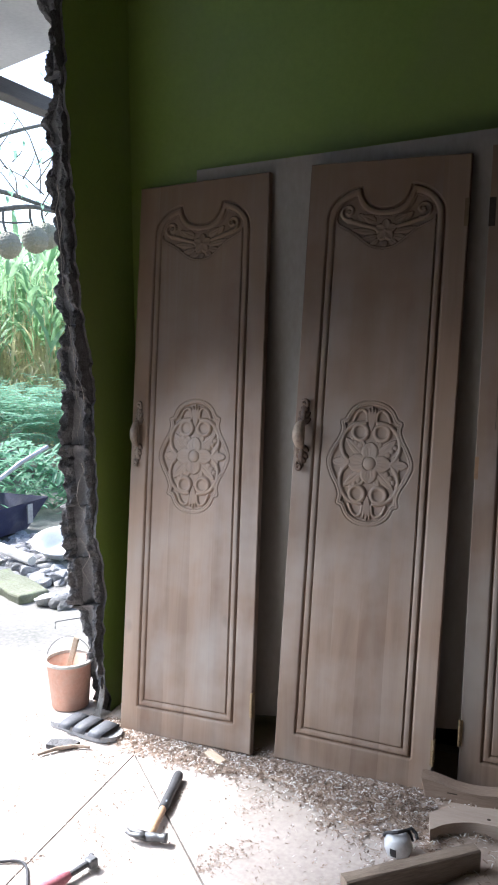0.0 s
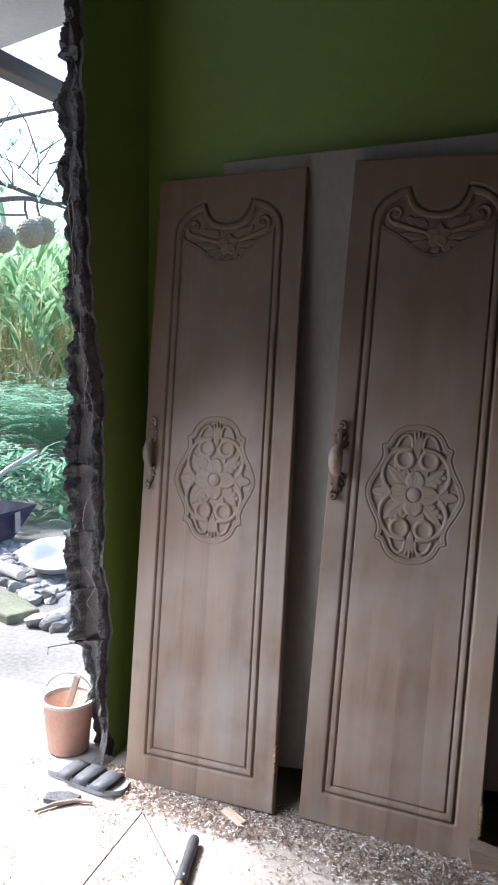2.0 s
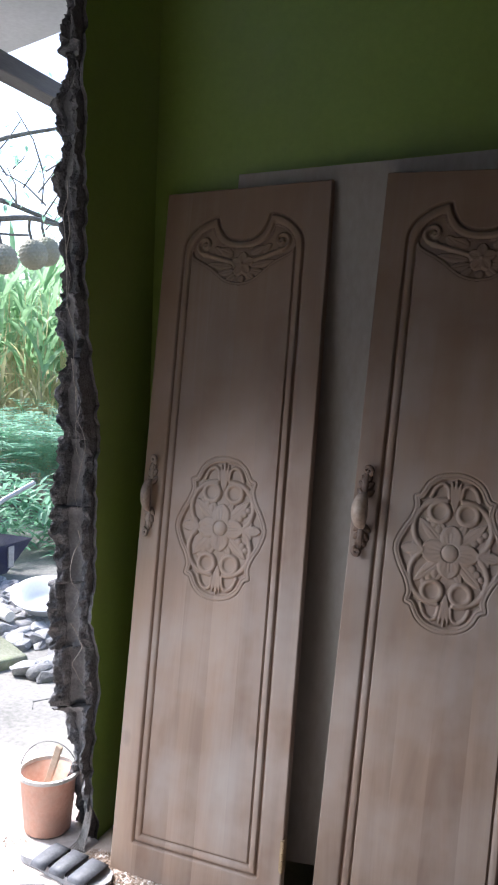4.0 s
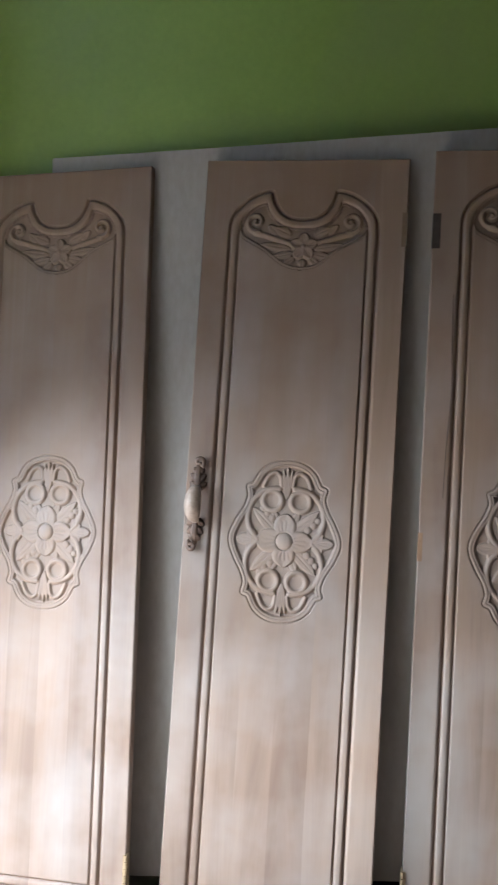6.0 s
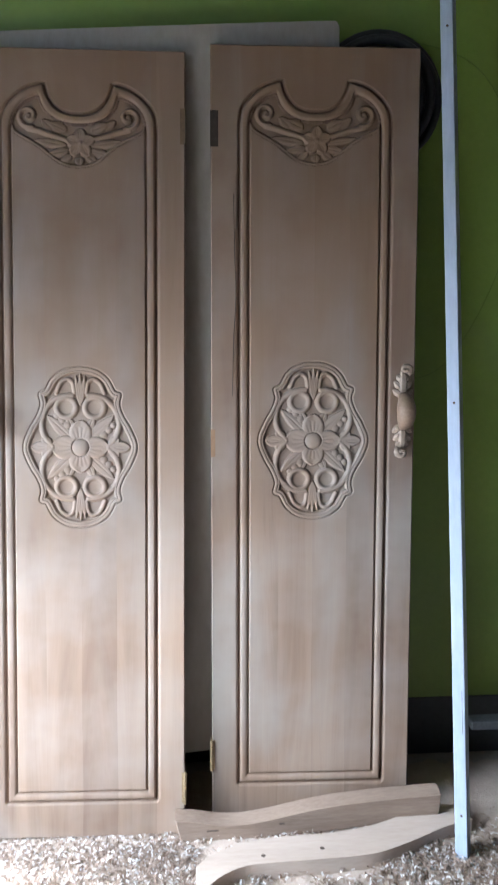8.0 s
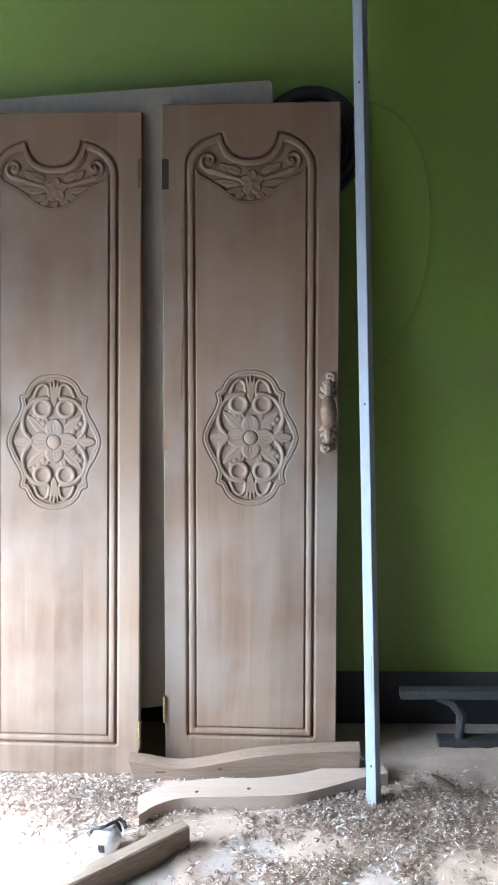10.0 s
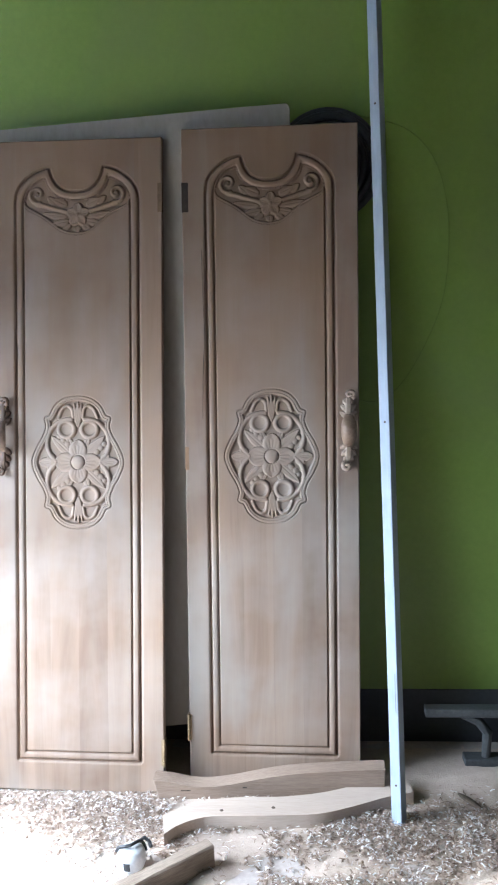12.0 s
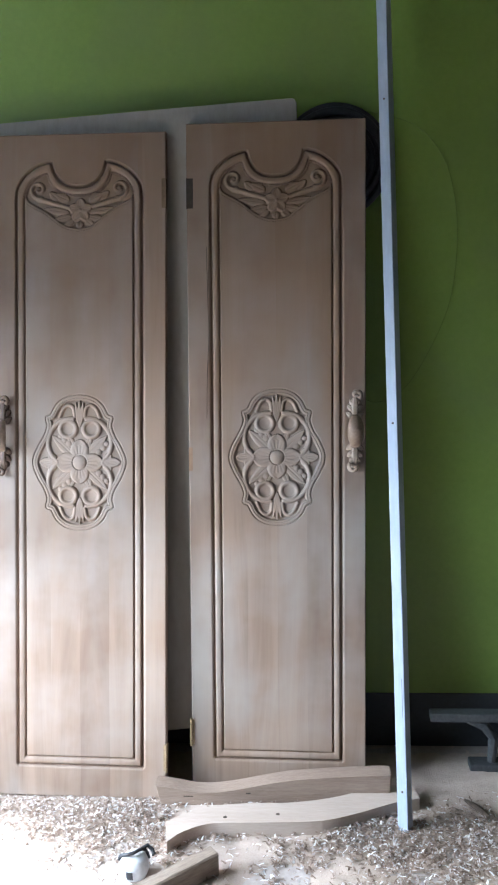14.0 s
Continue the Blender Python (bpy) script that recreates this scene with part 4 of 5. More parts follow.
# claw hammer
STEEL = surface("worn_dark_steel", (0.1, 0.1, 0.105), (0.2, 0.2, 0.205), 0.5, 20, 120, bump=0.1, metal=0.7)
ORANGE = surface("varnished_ash", (0.4, 0.25, 0.15), (0.54, 0.37, 0.24), 0.45, 8, 90, stretch=(6, 6, 0.6))
GRIPRUB = surface("dark_grip_rubber", (0.03, 0.03, 0.032), (0.065, 0.065, 0.07), 0.6, 20, 120)
h0, h1 = Vector((-0.425, -0.578, 0)), Vector((-0.513, -0.238, 0))
hm = pose(h0.x, h0.y, 0.021, 0, 0, math.degrees(math.atan2((h1 - h0).y, (h1 - h0).x)))
hammer = thing("claw_hammer", "claw hammer with orange wooden shaft and black grip, on the floor", "hammer", at=hm)
bm = bmesh.new()
rings = []
for x, wy, wz, z in ((0.0, 0.011, 0.016, 0), (0.08, 0.0105, 0.0145, -0.002), (0.15, 0.011, 0.015, -0.003)):
    rings.append([bm.verts.new((x, wy * math.cos(t * math.pi / 6), z + wz * math.sin(t * math.pi / 6) * 0.85)) for t in range(12)])
for r, q in zip(rings, rings[1:]):
    for s in range(12):
        bm.faces.new((r[s], r[(s + 1) % 12], q[(s + 1) % 12], q[s]))
part("shaft", bm, ORANGE, hammer, "orange wooden shaft", True)
part("grip", tube([(0.145, 0, -0.003), (0.16, 0, -0.003), (0.25, 0, -0.004), (0.33, 0, -0.004), (0.35, 0, -0.004)], [0.015, 0.0165, 0.0155, 0.0175, 0.015], 12), GRIPRUB, hammer, "black rubber grip", True)
part("eyelet", tube([(0.168, -0.004, 0.0105), (0.168, -0.004, 0.0125)], 0.005, 10), STUD, hammer, "pale round mark")
head_ = tube([(0, 0.012, 0), (0, -0.02, 0), (0, -0.033, 0), (0, -0.037, 0), (0, -0.05, 0), (0, -0.0515, 0)], [0.014, 0.0125, 0.0105, 0.0135, 0.0145, 0.013], 14)
for s in (-1, 1):
    claw = tube([(s * 0.005, 0.01, 0), (s * 0.007 + 0.004, 0.035, 0.002), (s * 0.009 + 0.012, 0.058, 0.0), (s * 0.01 + 0.026, 0.078, -0.003)], [0.011, 0.009, 0.0065, 0.003], 8)
    from_bm(head_, claw)
part("head", head_, STEEL, hammer, "dark steel head with a split claw", True)

# sandal by the broken wall
SOLE = surface("grey_foam_sole", (0.2, 0.2, 0.21), (0.34, 0.34, 0.35), 0.8, 12, 120, bump=0.2)
STRAPM = surface("dark_sandal_strap", (0.045, 0.047, 0.055), (0.1, 0.104, 0.118), 0.6, 12, 120, bump=0.2)
sandal = thing("sandal", "grey foam sandal with three dark straps beside the broken wall", "sandal", at=pose(-1.0, -0.075, 0.0, 0, 0, -6) @ Matrix.Diagonal((1.2, 1.12, 1, 1)))
outline = spline([(-0.13, 0), (-0.12, 0.032), (-0.07, 0.04), (0.0, 0.036), (0.06, 0.047), (0.11, 0.045), (0.135, 0.015), (0.13, -0.02), (0.09, -0.045), (0.03, -0.047), (-0.05, -0.036), (-0.11, -0.033)], closed=True, steps=4)[:-1]
bm = bmesh.new()
lo = [bm.verts.new((x, y, 0.003)) for x, y in outline]
hi = [bm.verts.new((x, y, 0.026 + 0.004 * math.cos(x * 20))) for x, y in outline]
for i in range(len(outline)):
    bm.faces.new((lo[i], lo[(i + 1) % len(outline)], hi[(i + 1) % len(outline)], hi[i]))
bm.faces.new(lo[::-1])
bm.faces.new(hi)
part("sole", bm, SOLE, sandal)
for x0, x1, hgt in ((-0.066, -0.02, 0.024), (-0.008, 0.038, 0.026), (0.05, 0.1, 0.022)):
    bm = bmesh.new()
    rows_ = []
    for j in range(13):
        t = math.pi * j / 12
        rows_.append([bm.verts.new((x + 0.01 * math.sin(t), -0.047 * math.cos(t) * k, 0.02 + hgt * math.sin(t) ** 0.5 * k2)) for x, k, k2 in ((x0, 1, 1), (x1, 1, 0.92), (x1, 1.06, 0.98), (x0, 1.06, 1.07))])
    for r, q in zip(rows_, rows_[1:]):
        for k in range(4):
            bm.faces.new((r[k], r[(k + 1) % 4], q[(k + 1) % 4], q[k]))
    part("strap", bm, STRAPM, sandal, "broad dark strap", True)

ROOT = surface("pale_dry_root", (0.24, 0.22, 0.2), (0.42, 0.39, 0.36), 0.9, 30, 120, bump=0.2)
rr_ = random.Random(5)
for z_top, run in ((1.98, 0.34), (1.9, 0.42), (1.5, 0.3), (1.42, 0.36), (1.0, 0.25), (0.72, 0.2)):
    u0 = rr_.uniform(0.45, 0.85)
    pts = []
    for k in range(9):
        z = z_top - run * k / 8
        u_ = u0 + 0.12 * math.sin(k * 1.1 + z_top * 7)
        pts.append((SIDE_X - 0.11 + 0.1 * u_, edge_y(z, False) * (1 - u_) + edge_y(z, True) * u_ - 0.024 + 0.006 * math.sin(k * 2.3), z))
    line_ = [tuple(p) for p in spline(pts, steps=4)]
    root = part("dry_root", tube(line_, [0.0019 - 0.0012 * k / len(line_) for k in range(len(line_))], 6), ROOT)
    tagged(root, "thin pale dry root clinging to broken blocks", "root", "dry roots on the broken wall")
strip = thing("frayed_strip", "pale frayed strip of torn sacking at the wall foot", "sacking", at=pose(-1.02, 0.07, 0.0))
for k in range(7):
    dx = (k - 3) * 0.0035
    part("strand", tube([(dx * 0.3, 0.02, 0.17 - 0.016 * abs(k - 3)), (dx * 0.5 + 0.004, 0.008, 0.12), (dx, 0.0, 0.06), (dx * 1.9, -0.02 - 0.004 * k % 3, 0.012), (dx * 2.6, -0.05, 0.004)], [0.0035, 0.004, 0.0035, 0.0028, 0.0015], 6), ROOT, strip)
bark = bmesh.new()
rows_ = []
for i in range(9):
    t = i / 8
    w = 0.011 * math.sin(math.pi * (0.08 + 0.84 * t)) ** 0.7
    rows_.append([bark.verts.new((0.11 * (t - 0.5), w * math.cos(q * math.pi / 5), 0.006 + 0.012 * t + w * math.sin(q * math.pi / 5) * 0.9)) for q in range(6)])
for p, q in zip(rows_, rows_[1:]):
    for k in range(5):
        bark.faces.new((p[k], p[k + 1], q[k + 1], q[k]))
bmesh.ops.solidify(bark, geom=bark.faces[:], thickness=0.002)
bark_strip = part("bark_strip", bark, surface("brown_bark", (0.1, 0.07, 0.05), (0.2, 0.15, 0.11), 0.85, 20, 90, bump=0.4))
bark_strip.matrix_basis = pose(1.197, -0.062, 0.016, 0, 0, -63)
tagged(bark_strip, "curled brown strip of bark on the shavings", "bark")

part_stick = part("bent_stick", tube([(-1.04, -0.3, 0.008), (-1.0, -0.245, 0.012), (-0.95, -0.2, 0.011), (-0.9, -0.185, 0.009)], [0.005, 0.008, 0.007, 0.005], 8), OFFCUT)
tagged(part_stick, "thin bent brown stick on the cement", "stick")
flat = part("stone_chip", ribbon_solid([(-1.06, -0.2), (-1.0, -0.17), (-0.95, -0.175)], [(-1.05, -0.24), (-1.0, -0.235), (-0.955, -0.205)], 0.0, 0.016), MORTAR)
tagged(flat, "flat grey chip of mortar on the floor", "stone")
chip = part("wood_chip", box(-0.045, 0.045, -0.016, 0.016, 0, 0.011, 0.002), RAW)
chip.matrix_basis = pose(-0.452, -0.088, 0.012, 8, 4, -28)
tagged(chip, "pale splinter block of wood among shavings", "wood chip")

# red-handled tool
REDP = surface("faded_red_grip", (0.34, 0.1, 0.13), (0.48, 0.19, 0.22), 0.5, 20, 100)
tool = thing("hand_tool", "hand tool with faded red grip and dark steel head", "tool", at=pose(-0.517, -0.742, 0.02, 0, 0, 252))
part("grip", tube([(0.07, 0, 0), (0.09, 0, 0), (0.15, 0, 0.002), (0.2, 0, 0), (0.21, 0, 0)], [0.011, 0.016, 0.0185, 0.017, 0.012], 14), REDP, tool, "faded red grip", True)
part("shank", tube([(0.0, 0, 0.002), (0.075, 0, 0)], [0.0095, 0.0085], 10), STEEL, tool)
bm = box(-0.016, 0.012, -0.014, 0.017, -0.012, 0.015, 0.004)
from_bm(bm, box(-0.02, -0.006, -0.02, -0.006, -0.008, 0.014, 0.003))
part("jaw", bm, STEEL, tool, "dark steel jaw")
cord = part("electric_cord", tube([tuple(p) for p in spline([(-0.583, -0.945, 0.006), (-0.63, -0.87, 0.006), (-0.7, -0.8, 0.007), (-0.78, -0.83, 0.006), (-0.9, -0.9, 0.006)], steps=6)], 0.004, 8), BLACK)
tagged(cord, "thin dark cord lying on the cement floor", "cord")

# low steel bench frame in the corner
FRAME = surface("grey_bench_steel", (0.05, 0.053, 0.056), (0.095, 0.098, 0.102), 0.5, 12, 100, bump=0.1, metal=0.3)
bench = thing("low_bench_frame", "low grey steel bench frame standing by the wall", "bench")
part("rail", box(1.1, 1.95, 0.17, 0.215, 0.172, 0.2, 0.003), FRAME, bench)
part("foot_bar", box(1.225, 1.8, 0.165, 0.22, 0.0, 0.032, 0.003), FRAME, bench)
part("brace", tube([(1.22, 0.19, 0.175), (1.27, 0.19, 0.155), (1.3, 0.19, 0.115), (1.295, 0.19, 0.03)], [0.014, 0.017, 0.017, 0.014], 8), FRAME, bench)
part("leg", box(1.74, 1.78, 0.172, 0.213, 0.032, 0.173, 0.003), FRAME, bench)

# coil of black hose hung on the wall behind a door
coil = thing("hose_coil", "coil of black hose hung on the green wall", "hose")
for k, (r, y, dz) in enumerate(((0.15, 0.322, 0.0), (0.163, 0.33, 0.004), (0.132, 0.328, -0.004), (0.14, 0.312, 0.006), (0.115, 0.32, 0.0), (0.157, 0.314, -0.006), (0.098, 0.326, 0.0), (0.082, 0.318, 0.0))):
    ring = [(0.822 + r * math.cos(t * math.pi / 24), y, 1.932 + dz + r * math.sin(t * math.pi / 24)) for t in range(49)]
    part("loop", tube(ring, 0.0105, 8, cap=False), BLACK, coil, smooth=True)
# thin arc over the wall, in nearly the wall's own green
part("loose_turn", tube([tuple(p) for p in spline([(0.86, 0.338, 2.085), (0.97, 0.338, 2.07), (1.075, 0.339, 2.03), (1.145, 0.339, 1.955), (1.185, 0.339, 1.85), (1.2, 0.339, 1.69), (1.173, 0.339, 1.48), (1.07, 0.339, 1.27), (0.98, 0.339, 1.19), (0.9, 0.339, 1.2), (0.82, 0.339, 1.3)], steps=6)], 0.0012, 6),
     surface("dull_green_arc", (0.12, 0.18, 0.034), (0.15, 0.22, 0.044), 0.7, 20, 90), coil, "thin dull green arc over the wall")

# orange pot outside the broken wall
TERRA = surface("orange_plastic", (0.52, 0.27, 0.19), (0.64, 0.38, 0.29), 0.5, 9, 90, bump=0.1, stain=(0.55, 0.42, 0.35), stain_scale=6)
CRUST = surface("dried_cement_crust", (0.42, 0.4, 0.37), (0.6, 0.57, 0.53), 0.9, 25, 120, bump=0.5)
bucket = thing("bucket", "orange plastic bucket with wire handle, crusted with cement", "bucket", at=pose(-1.18, 0.088, 0.0, 0, 0, 15) @ Matrix.Diagonal((1.08, 1.08, 1.1, 1)))
part("body", lathe([(0.0, 0.002), (0.064, 0.002), (0.068, 0.006), (0.083, 0.168), (0.089, 0.17), (0.089, 0.176), (0.081, 0.176), (0.064, 0.012), (0.0, 0.012)], 32), TERRA, bucket, smooth=True)
part("rim", lathe([(0.0885, 0.168), (0.0915, 0.17), (0.0915, 0.179), (0.0805, 0.179), (0.0795, 0.168)], 32), CRUST, bucket, "rim crusted with pale cement")
part("handle", tube([(0.088 * math.cos(t * math.pi / 14), 0.018 * math.sin(t * math.pi / 14), 0.168 + 0.085 * math.sin(t * math.pi / 14)) for t in range(15)], 0.0015, 6), STEEL, bucket)
part("cement_crust", lathe([(0.0, 0.1), (0.04, 0.104), (0.074, 0.098)], 24), CRUST, bucket, "dried cement inside")
stirrer = part("stirring_stick", box(-0.011, 0.011, -0.006, 0.006, 0, 0.2, 0.002), RAW)
stirrer.matrix_basis = pose(-1.185, 0.075, 0.12, 8, 22, 0)
tagged(stirrer, "pale wooden stick standing in a bucket", "stick")


# ---------------------------------------------------------------- outside
ROOF = surface("pale_porch_roof", (0.5, 0.5, 0.52), (0.62, 0.62, 0.64), 0.8, 3, 50)
bm = bmesh.new()
for z in (2.75, 2.81):
    bm.faces.new([bm.verts.new((x, y, z)) for x, y in ((-1.11, 0.53), (-2.02, 0.825), (-2.35, 0.93), (-2.35, -7.1), (-1.11, -7.1))])
bmesh.ops.bridge_loops(bm, edges=bm.edges[:])
tagged(part("porch_roof", bm, ROOF), "pale sheet porch roof outside the broken opening", "roof", kind="structure")
DARKWOOD = surface("weathered_beam", (0.09, 0.085, 0.085), (0.16, 0.15, 0.15), 0.85, 5, 60, stretch=(6, 0.5, 6), bump=0.3)
tagged(part("porch_beam", box(-1.59, -1.51, -7.1, 3.4, 2.425, 2.49, 0.004), DARKWOOD), "dark weathered porch beam", "beam", kind="structure")
for y in (3.2, -6.8):
    tagged(part("porch_post", box(-1.59, -1.51, y - 0.04, y + 0.04, -0.05, 2.425, 0.004), DARKWOOD), "dark porch post", "post", kind="structure")


def stone_mesh(size, seed):
    """An angular broken stone: a ball cut flat by chance planes."""
    bm = bmesh.new()
    bmesh.ops.create_icosphere(bm, subdivisions=3, radius=1)
    rs = random.Random(seed)
    cuts = [(Vector((rs.gauss(0, 1), rs.gauss(0, 1), rs.gauss(0, 1))).normalized(), rs.uniform(0.45, 0.8)) for _ in range(11)]
    for v in bm.verts:
        for n, reach_ in cuts:
            over = v.co.dot(n) - reach_
            if over > 0:
                v.co -= n * over
        v.co *= 1 + 0.06 * noise.noise(v.co * 4 + Vector((0, seed, 0)))
        v.co = Vector((v.co.x * size, v.co.y * size * 0.85, v.co.z * size * 0.6))
    return bm


ROCK = surface("grey_field_stone", (0.2, 0.198, 0.2), (0.4, 0.395, 0.4), 0.9, 4, 30, bump=0.5, bump_depth=0.02, per_piece=0.45)
MOSS = surface("mossy_concrete", (0.11, 0.12, 0.075), (0.22, 0.225, 0.17), 0.95, 5, 60, bump=0.4, bump_depth=0.008, stain=(0.15, 0.21, 0.08), stain_scale=5)
rocks = [mesh_of(stone_mesh(1, k * 3.7), "stone", ROCK) for k in range(7)]
for k in range(290):
    s = random.uniform(0.035, 0.095)
    t = random.uniform(0, 1)
    x, y = -2.26 - 0.95 * t + random.uniform(-0.26, 0.26), 1.46 + 0.75 * t + random.uniform(-0.28, 0.3)
    if abs(x + 2.5) < 0.32 and abs(y - 1.32) < 0.16:
        continue
    ob = new("stone", rocks[k % 7])
    ob.matrix_basis = pose(x, y, -0.05 + s * 0.3, random.uniform(-20, 20), random.uniform(-20, 20), random.uniform(0, 360)) @ Matrix.Diagonal((s, s, s, 1))
    tagged(ob, "grey rubble stone in the yard", "stone", "rubble stones")
bm = box(-0.32, 0.32, -0.13, 0.13, -0.05, 0.045, 0.02, seg=2)
bmesh.ops.subdivide_edges(bm, edges=bm.edges[:], cuts=4, use_grid_fill=True)
for v in bm.verts:
    v.co += Vector((0.02, 0.02, 0.014)) * noise.noise(v.co * 9)
kerb = part("concrete_slab", bm, MOSS)
kerb.matrix_basis = pose(-2.5, 1.34, -0.02, 0, 2, -25) @ Matrix.Diagonal((0.85, 0.75, 0.7, 1))
tagged(kerb, "mossy broken concrete slab lying in the yard", "concrete slab")
pipe = part("white_log", tube([(-3.2, 1.86, 0.075), (-2.9, 1.76, 0.066), (-2.6, 1.65, 0.05)], [0.036, 0.036, 0.032], 10), surface("bleached_log", (0.55, 0.53, 0.5), (0.72, 0.7, 0.67), 0.8, 6, 60, bump=0.2))
tagged(pipe, "bleached pale log lying on rubble", "log")
wire = part("bent_wire", tube([(-1.81, 0.83, -0.02), (-1.815, 0.84, 0.012), (-1.78, 0.88, 0.014), (-1.74, 0.93, 0.013), (-1.7, 0.985, 0.012)], 0.0028, 6), STEEL)
tagged(wire, "thin bent steel wire lying in the yard", "wire")
ENAMEL = surface("white_enamel", (0.72, 0.72, 0.72), (0.8, 0.8, 0.8), 0.3, 9, 60, bump=0.03)
basin = part("wash_basin", lathe([(0.0, 0.0), (0.12, 0.0), (0.17, 0.03), (0.215, 0.095), (0.235, 0.1), (0.235, 0.106), (0.208, 0.104), (0.16, 0.04), (0.115, 0.012), (0.0, 0.01)], 36), ENAMEL, smooth=True)
basin.matrix_basis = pose(-2.56, 1.94, 0.04, 12, 8, 0) @ Matrix.Diagonal((0.9, 0.9, 0.9, 1))
tagged(basin, "white enamel wash basin tilted on rubble", "basin")

# wheelbarrow
BARROW = surface("dark_blue_tray", (0.02, 0.025, 0.06), (0.045, 0.05, 0.1), 0.5, 8, 60, bump=0.1, stain=(0.12, 0.12, 0.14), stain_scale=6)
barrow = thing("wheelbarrow", "dark blue wheelbarrow with bare metal handles", "wheelbarrow", at=pose(-3.62, 2.36, -0.05, 0, 0, 90))
bm = bmesh.new()
lo = [bm.verts.new(p) for p in ((-0.28, -0.2, 0.03), (0.26, -0.2, 0.03), (0.26, 0.2, 0.03), (-0.28, 0.2, 0.03))]
hi = [bm.verts.new(p) for p in ((-0.38, -0.3, 0.27), (0.42, -0.3, 0.27), (0.42, 0.3, 0.27), (-0.38, 0.3, 0.27))]
bm.faces.new(lo[::-1])
for k in range(4):
    bm.faces.new((lo[k], lo[(k + 1) % 4], hi[(k + 1) % 4], hi[k]))
bmesh.ops.solidify(bm, geom=bm.faces[:], thickness=0.012)
part("tray", bm, BARROW, barrow)
METALB = surface("bare_tube_metal", (0.3, 0.3, 0.31), (0.44, 0.44, 0.46), 0.45, 10, 80, metal=0.6)
for y in (-0.22, 0.22):
    part("handle_bar", tube([(-0.55, y * 0.6, 0.2), (-0.19, y, 0.43), (0.19, y, 0.57), (0.5, y * 1.1, 0.66)], 0.017, 8), METALB, barrow, "bare metal handle tube")
    part("leg", tube([(0.2, y * 0.8, 0.05), (0.22, y * 0.8, 0.0)], 0.014, 8), METALB, barrow)
part("wheel", tube([(-0.5 + 0.15 * math.cos(t * math.pi / 10), 0, 0.15 + 0.15 * math.sin(t * math.pi / 10)) for t in range(21)], 0.035, 8, cap=False), BLACK, barrow)
part("label_strip", box(0.16, 0.22, -0.298, -0.287, 0.1, 0.25), METALB, barrow, "pale peeling strip")


# plain wall added out of view beyond the porch, to hold back low sky light
tagged(part("wall_yard", box(-4.6, -4.45, -9.0, 0.3, -0.05, 3.3), PLAIN), "plain grey wall added out of view against low sky", "wall", kind="structure")


# plants
def foliage(name, dark, light, through_=0.5):
    m = surface(name, dark, light, 0.55, 9, 60, bump=0.0)
    n = m.node_tree
    b = n.nodes["Principled BSDF"]
    tr = n.nodes.new("ShaderNodeBsdfTranslucent")
    tr.inputs[0].default_value = (*light, 1)
    mx = n.nodes.new("ShaderNodeMixShader")
    mx.inputs[0].default_value = through_
    link(m, b.outputs[0], mx.inputs[1])
    link(m, tr.outputs[0], mx.inputs[2])
    link(m, mx.outputs[0], n.nodes["Material Output"].inputs[0])
    return m


REED = foliage("reed_green", (0.15, 0.3, 0.13), (0.3, 0.47, 0.26))
STRAW = foliage("dry_reed", (0.3, 0.29, 0.15), (0.5, 0.47, 0.28))
FERN = foliage("fern_green", (0.14, 0.31, 0.2), (0.26, 0.47, 0.33))
BUSH = foliage("bush_green", (0.09, 0.22, 0.135), (0.2, 0.39, 0.25))
BARK = surface("grey_bark", (0.1, 0.09, 0.08), (0.2, 0.19, 0.17), 0.9, 20, 80, bump=0.3)


def blade(verts, faces, mats, base, heading, length, width, lean, droop, mat, n=6):
    """A long bent leaf, folded along its middle."""
    h, first = radians(heading), len(verts)
    out, side = Vector((math.cos(h), math.sin(h), 0)), Vector((-math.sin(h), math.cos(h), 0))
    p, a = Vector(base), radians(lean)
    for i in range(n + 1):
        t = i / n
        w = width * (math.sin(math.pi * (0.12 + 0.88 * t)) ** 0.8 if t < 1 else 0.02)
        q = Vector((0, 0, -w * 0.35))
        verts.extend([tuple(p - side * w), tuple(p + q), tuple(p + side * w)])
        a += radians(droop) / n
        p = p + (out * math.sin(a) + Vector((0, 0, 1)) * math.cos(a)) * (length / n)
    for i in range(n):
        k = first + 3 * i
        faces.extend([(k, k + 1, k + 4, k + 3), (k + 1, k + 2, k + 5, k + 4)])
        mats.extend([mat, mat])


def plant_mesh(name, verts, faces, mats, materials):
    me = bpy.data.meshes.new(name)
    me.from_pydata(verts, [], faces)
    for m in materials:
        me.materials.append(m)
    me.polygons.foreach_set("material_index", mats)
    return new(name, me)


rnd = random.Random(7)
verts, faces, mats = [], [], []
for k in range(760):
    d = rnd.uniform(10.6, 18)
    off = rnd.uniform(-3.6, 3.6)
    x, y = 0.7 - 0.62 * d - off * 0.78, -2.46 + 0.785 * d - off * 0.62
    tall = rnd.uniform(1.9, 3.0) + 0.05 * (d - 10)
    z0 = -0.05
    blade(verts, faces, mats, (x, y, z0), rnd.uniform(0, 360), tall, 0.016, rnd.uniform(0, 5), rnd.uniform(0, 8), 1, 3)
    for j in range(rnd.randint(7, 11)):
        t = rnd.uniform(0.2, 0.98)
        blade(verts, faces, mats, (x, y, z0 + tall * t), rnd.uniform(0, 360), rnd.uniform(0.5, 0.95), rnd.uniform(0.014, 0.026) * (1 + 0.9 * (t > 0.6)), rnd.uniform(5, 24), rnd.uniform(15, 95), 0 if t > 0.55 or rnd.random() < 0.25 else 1, 5)
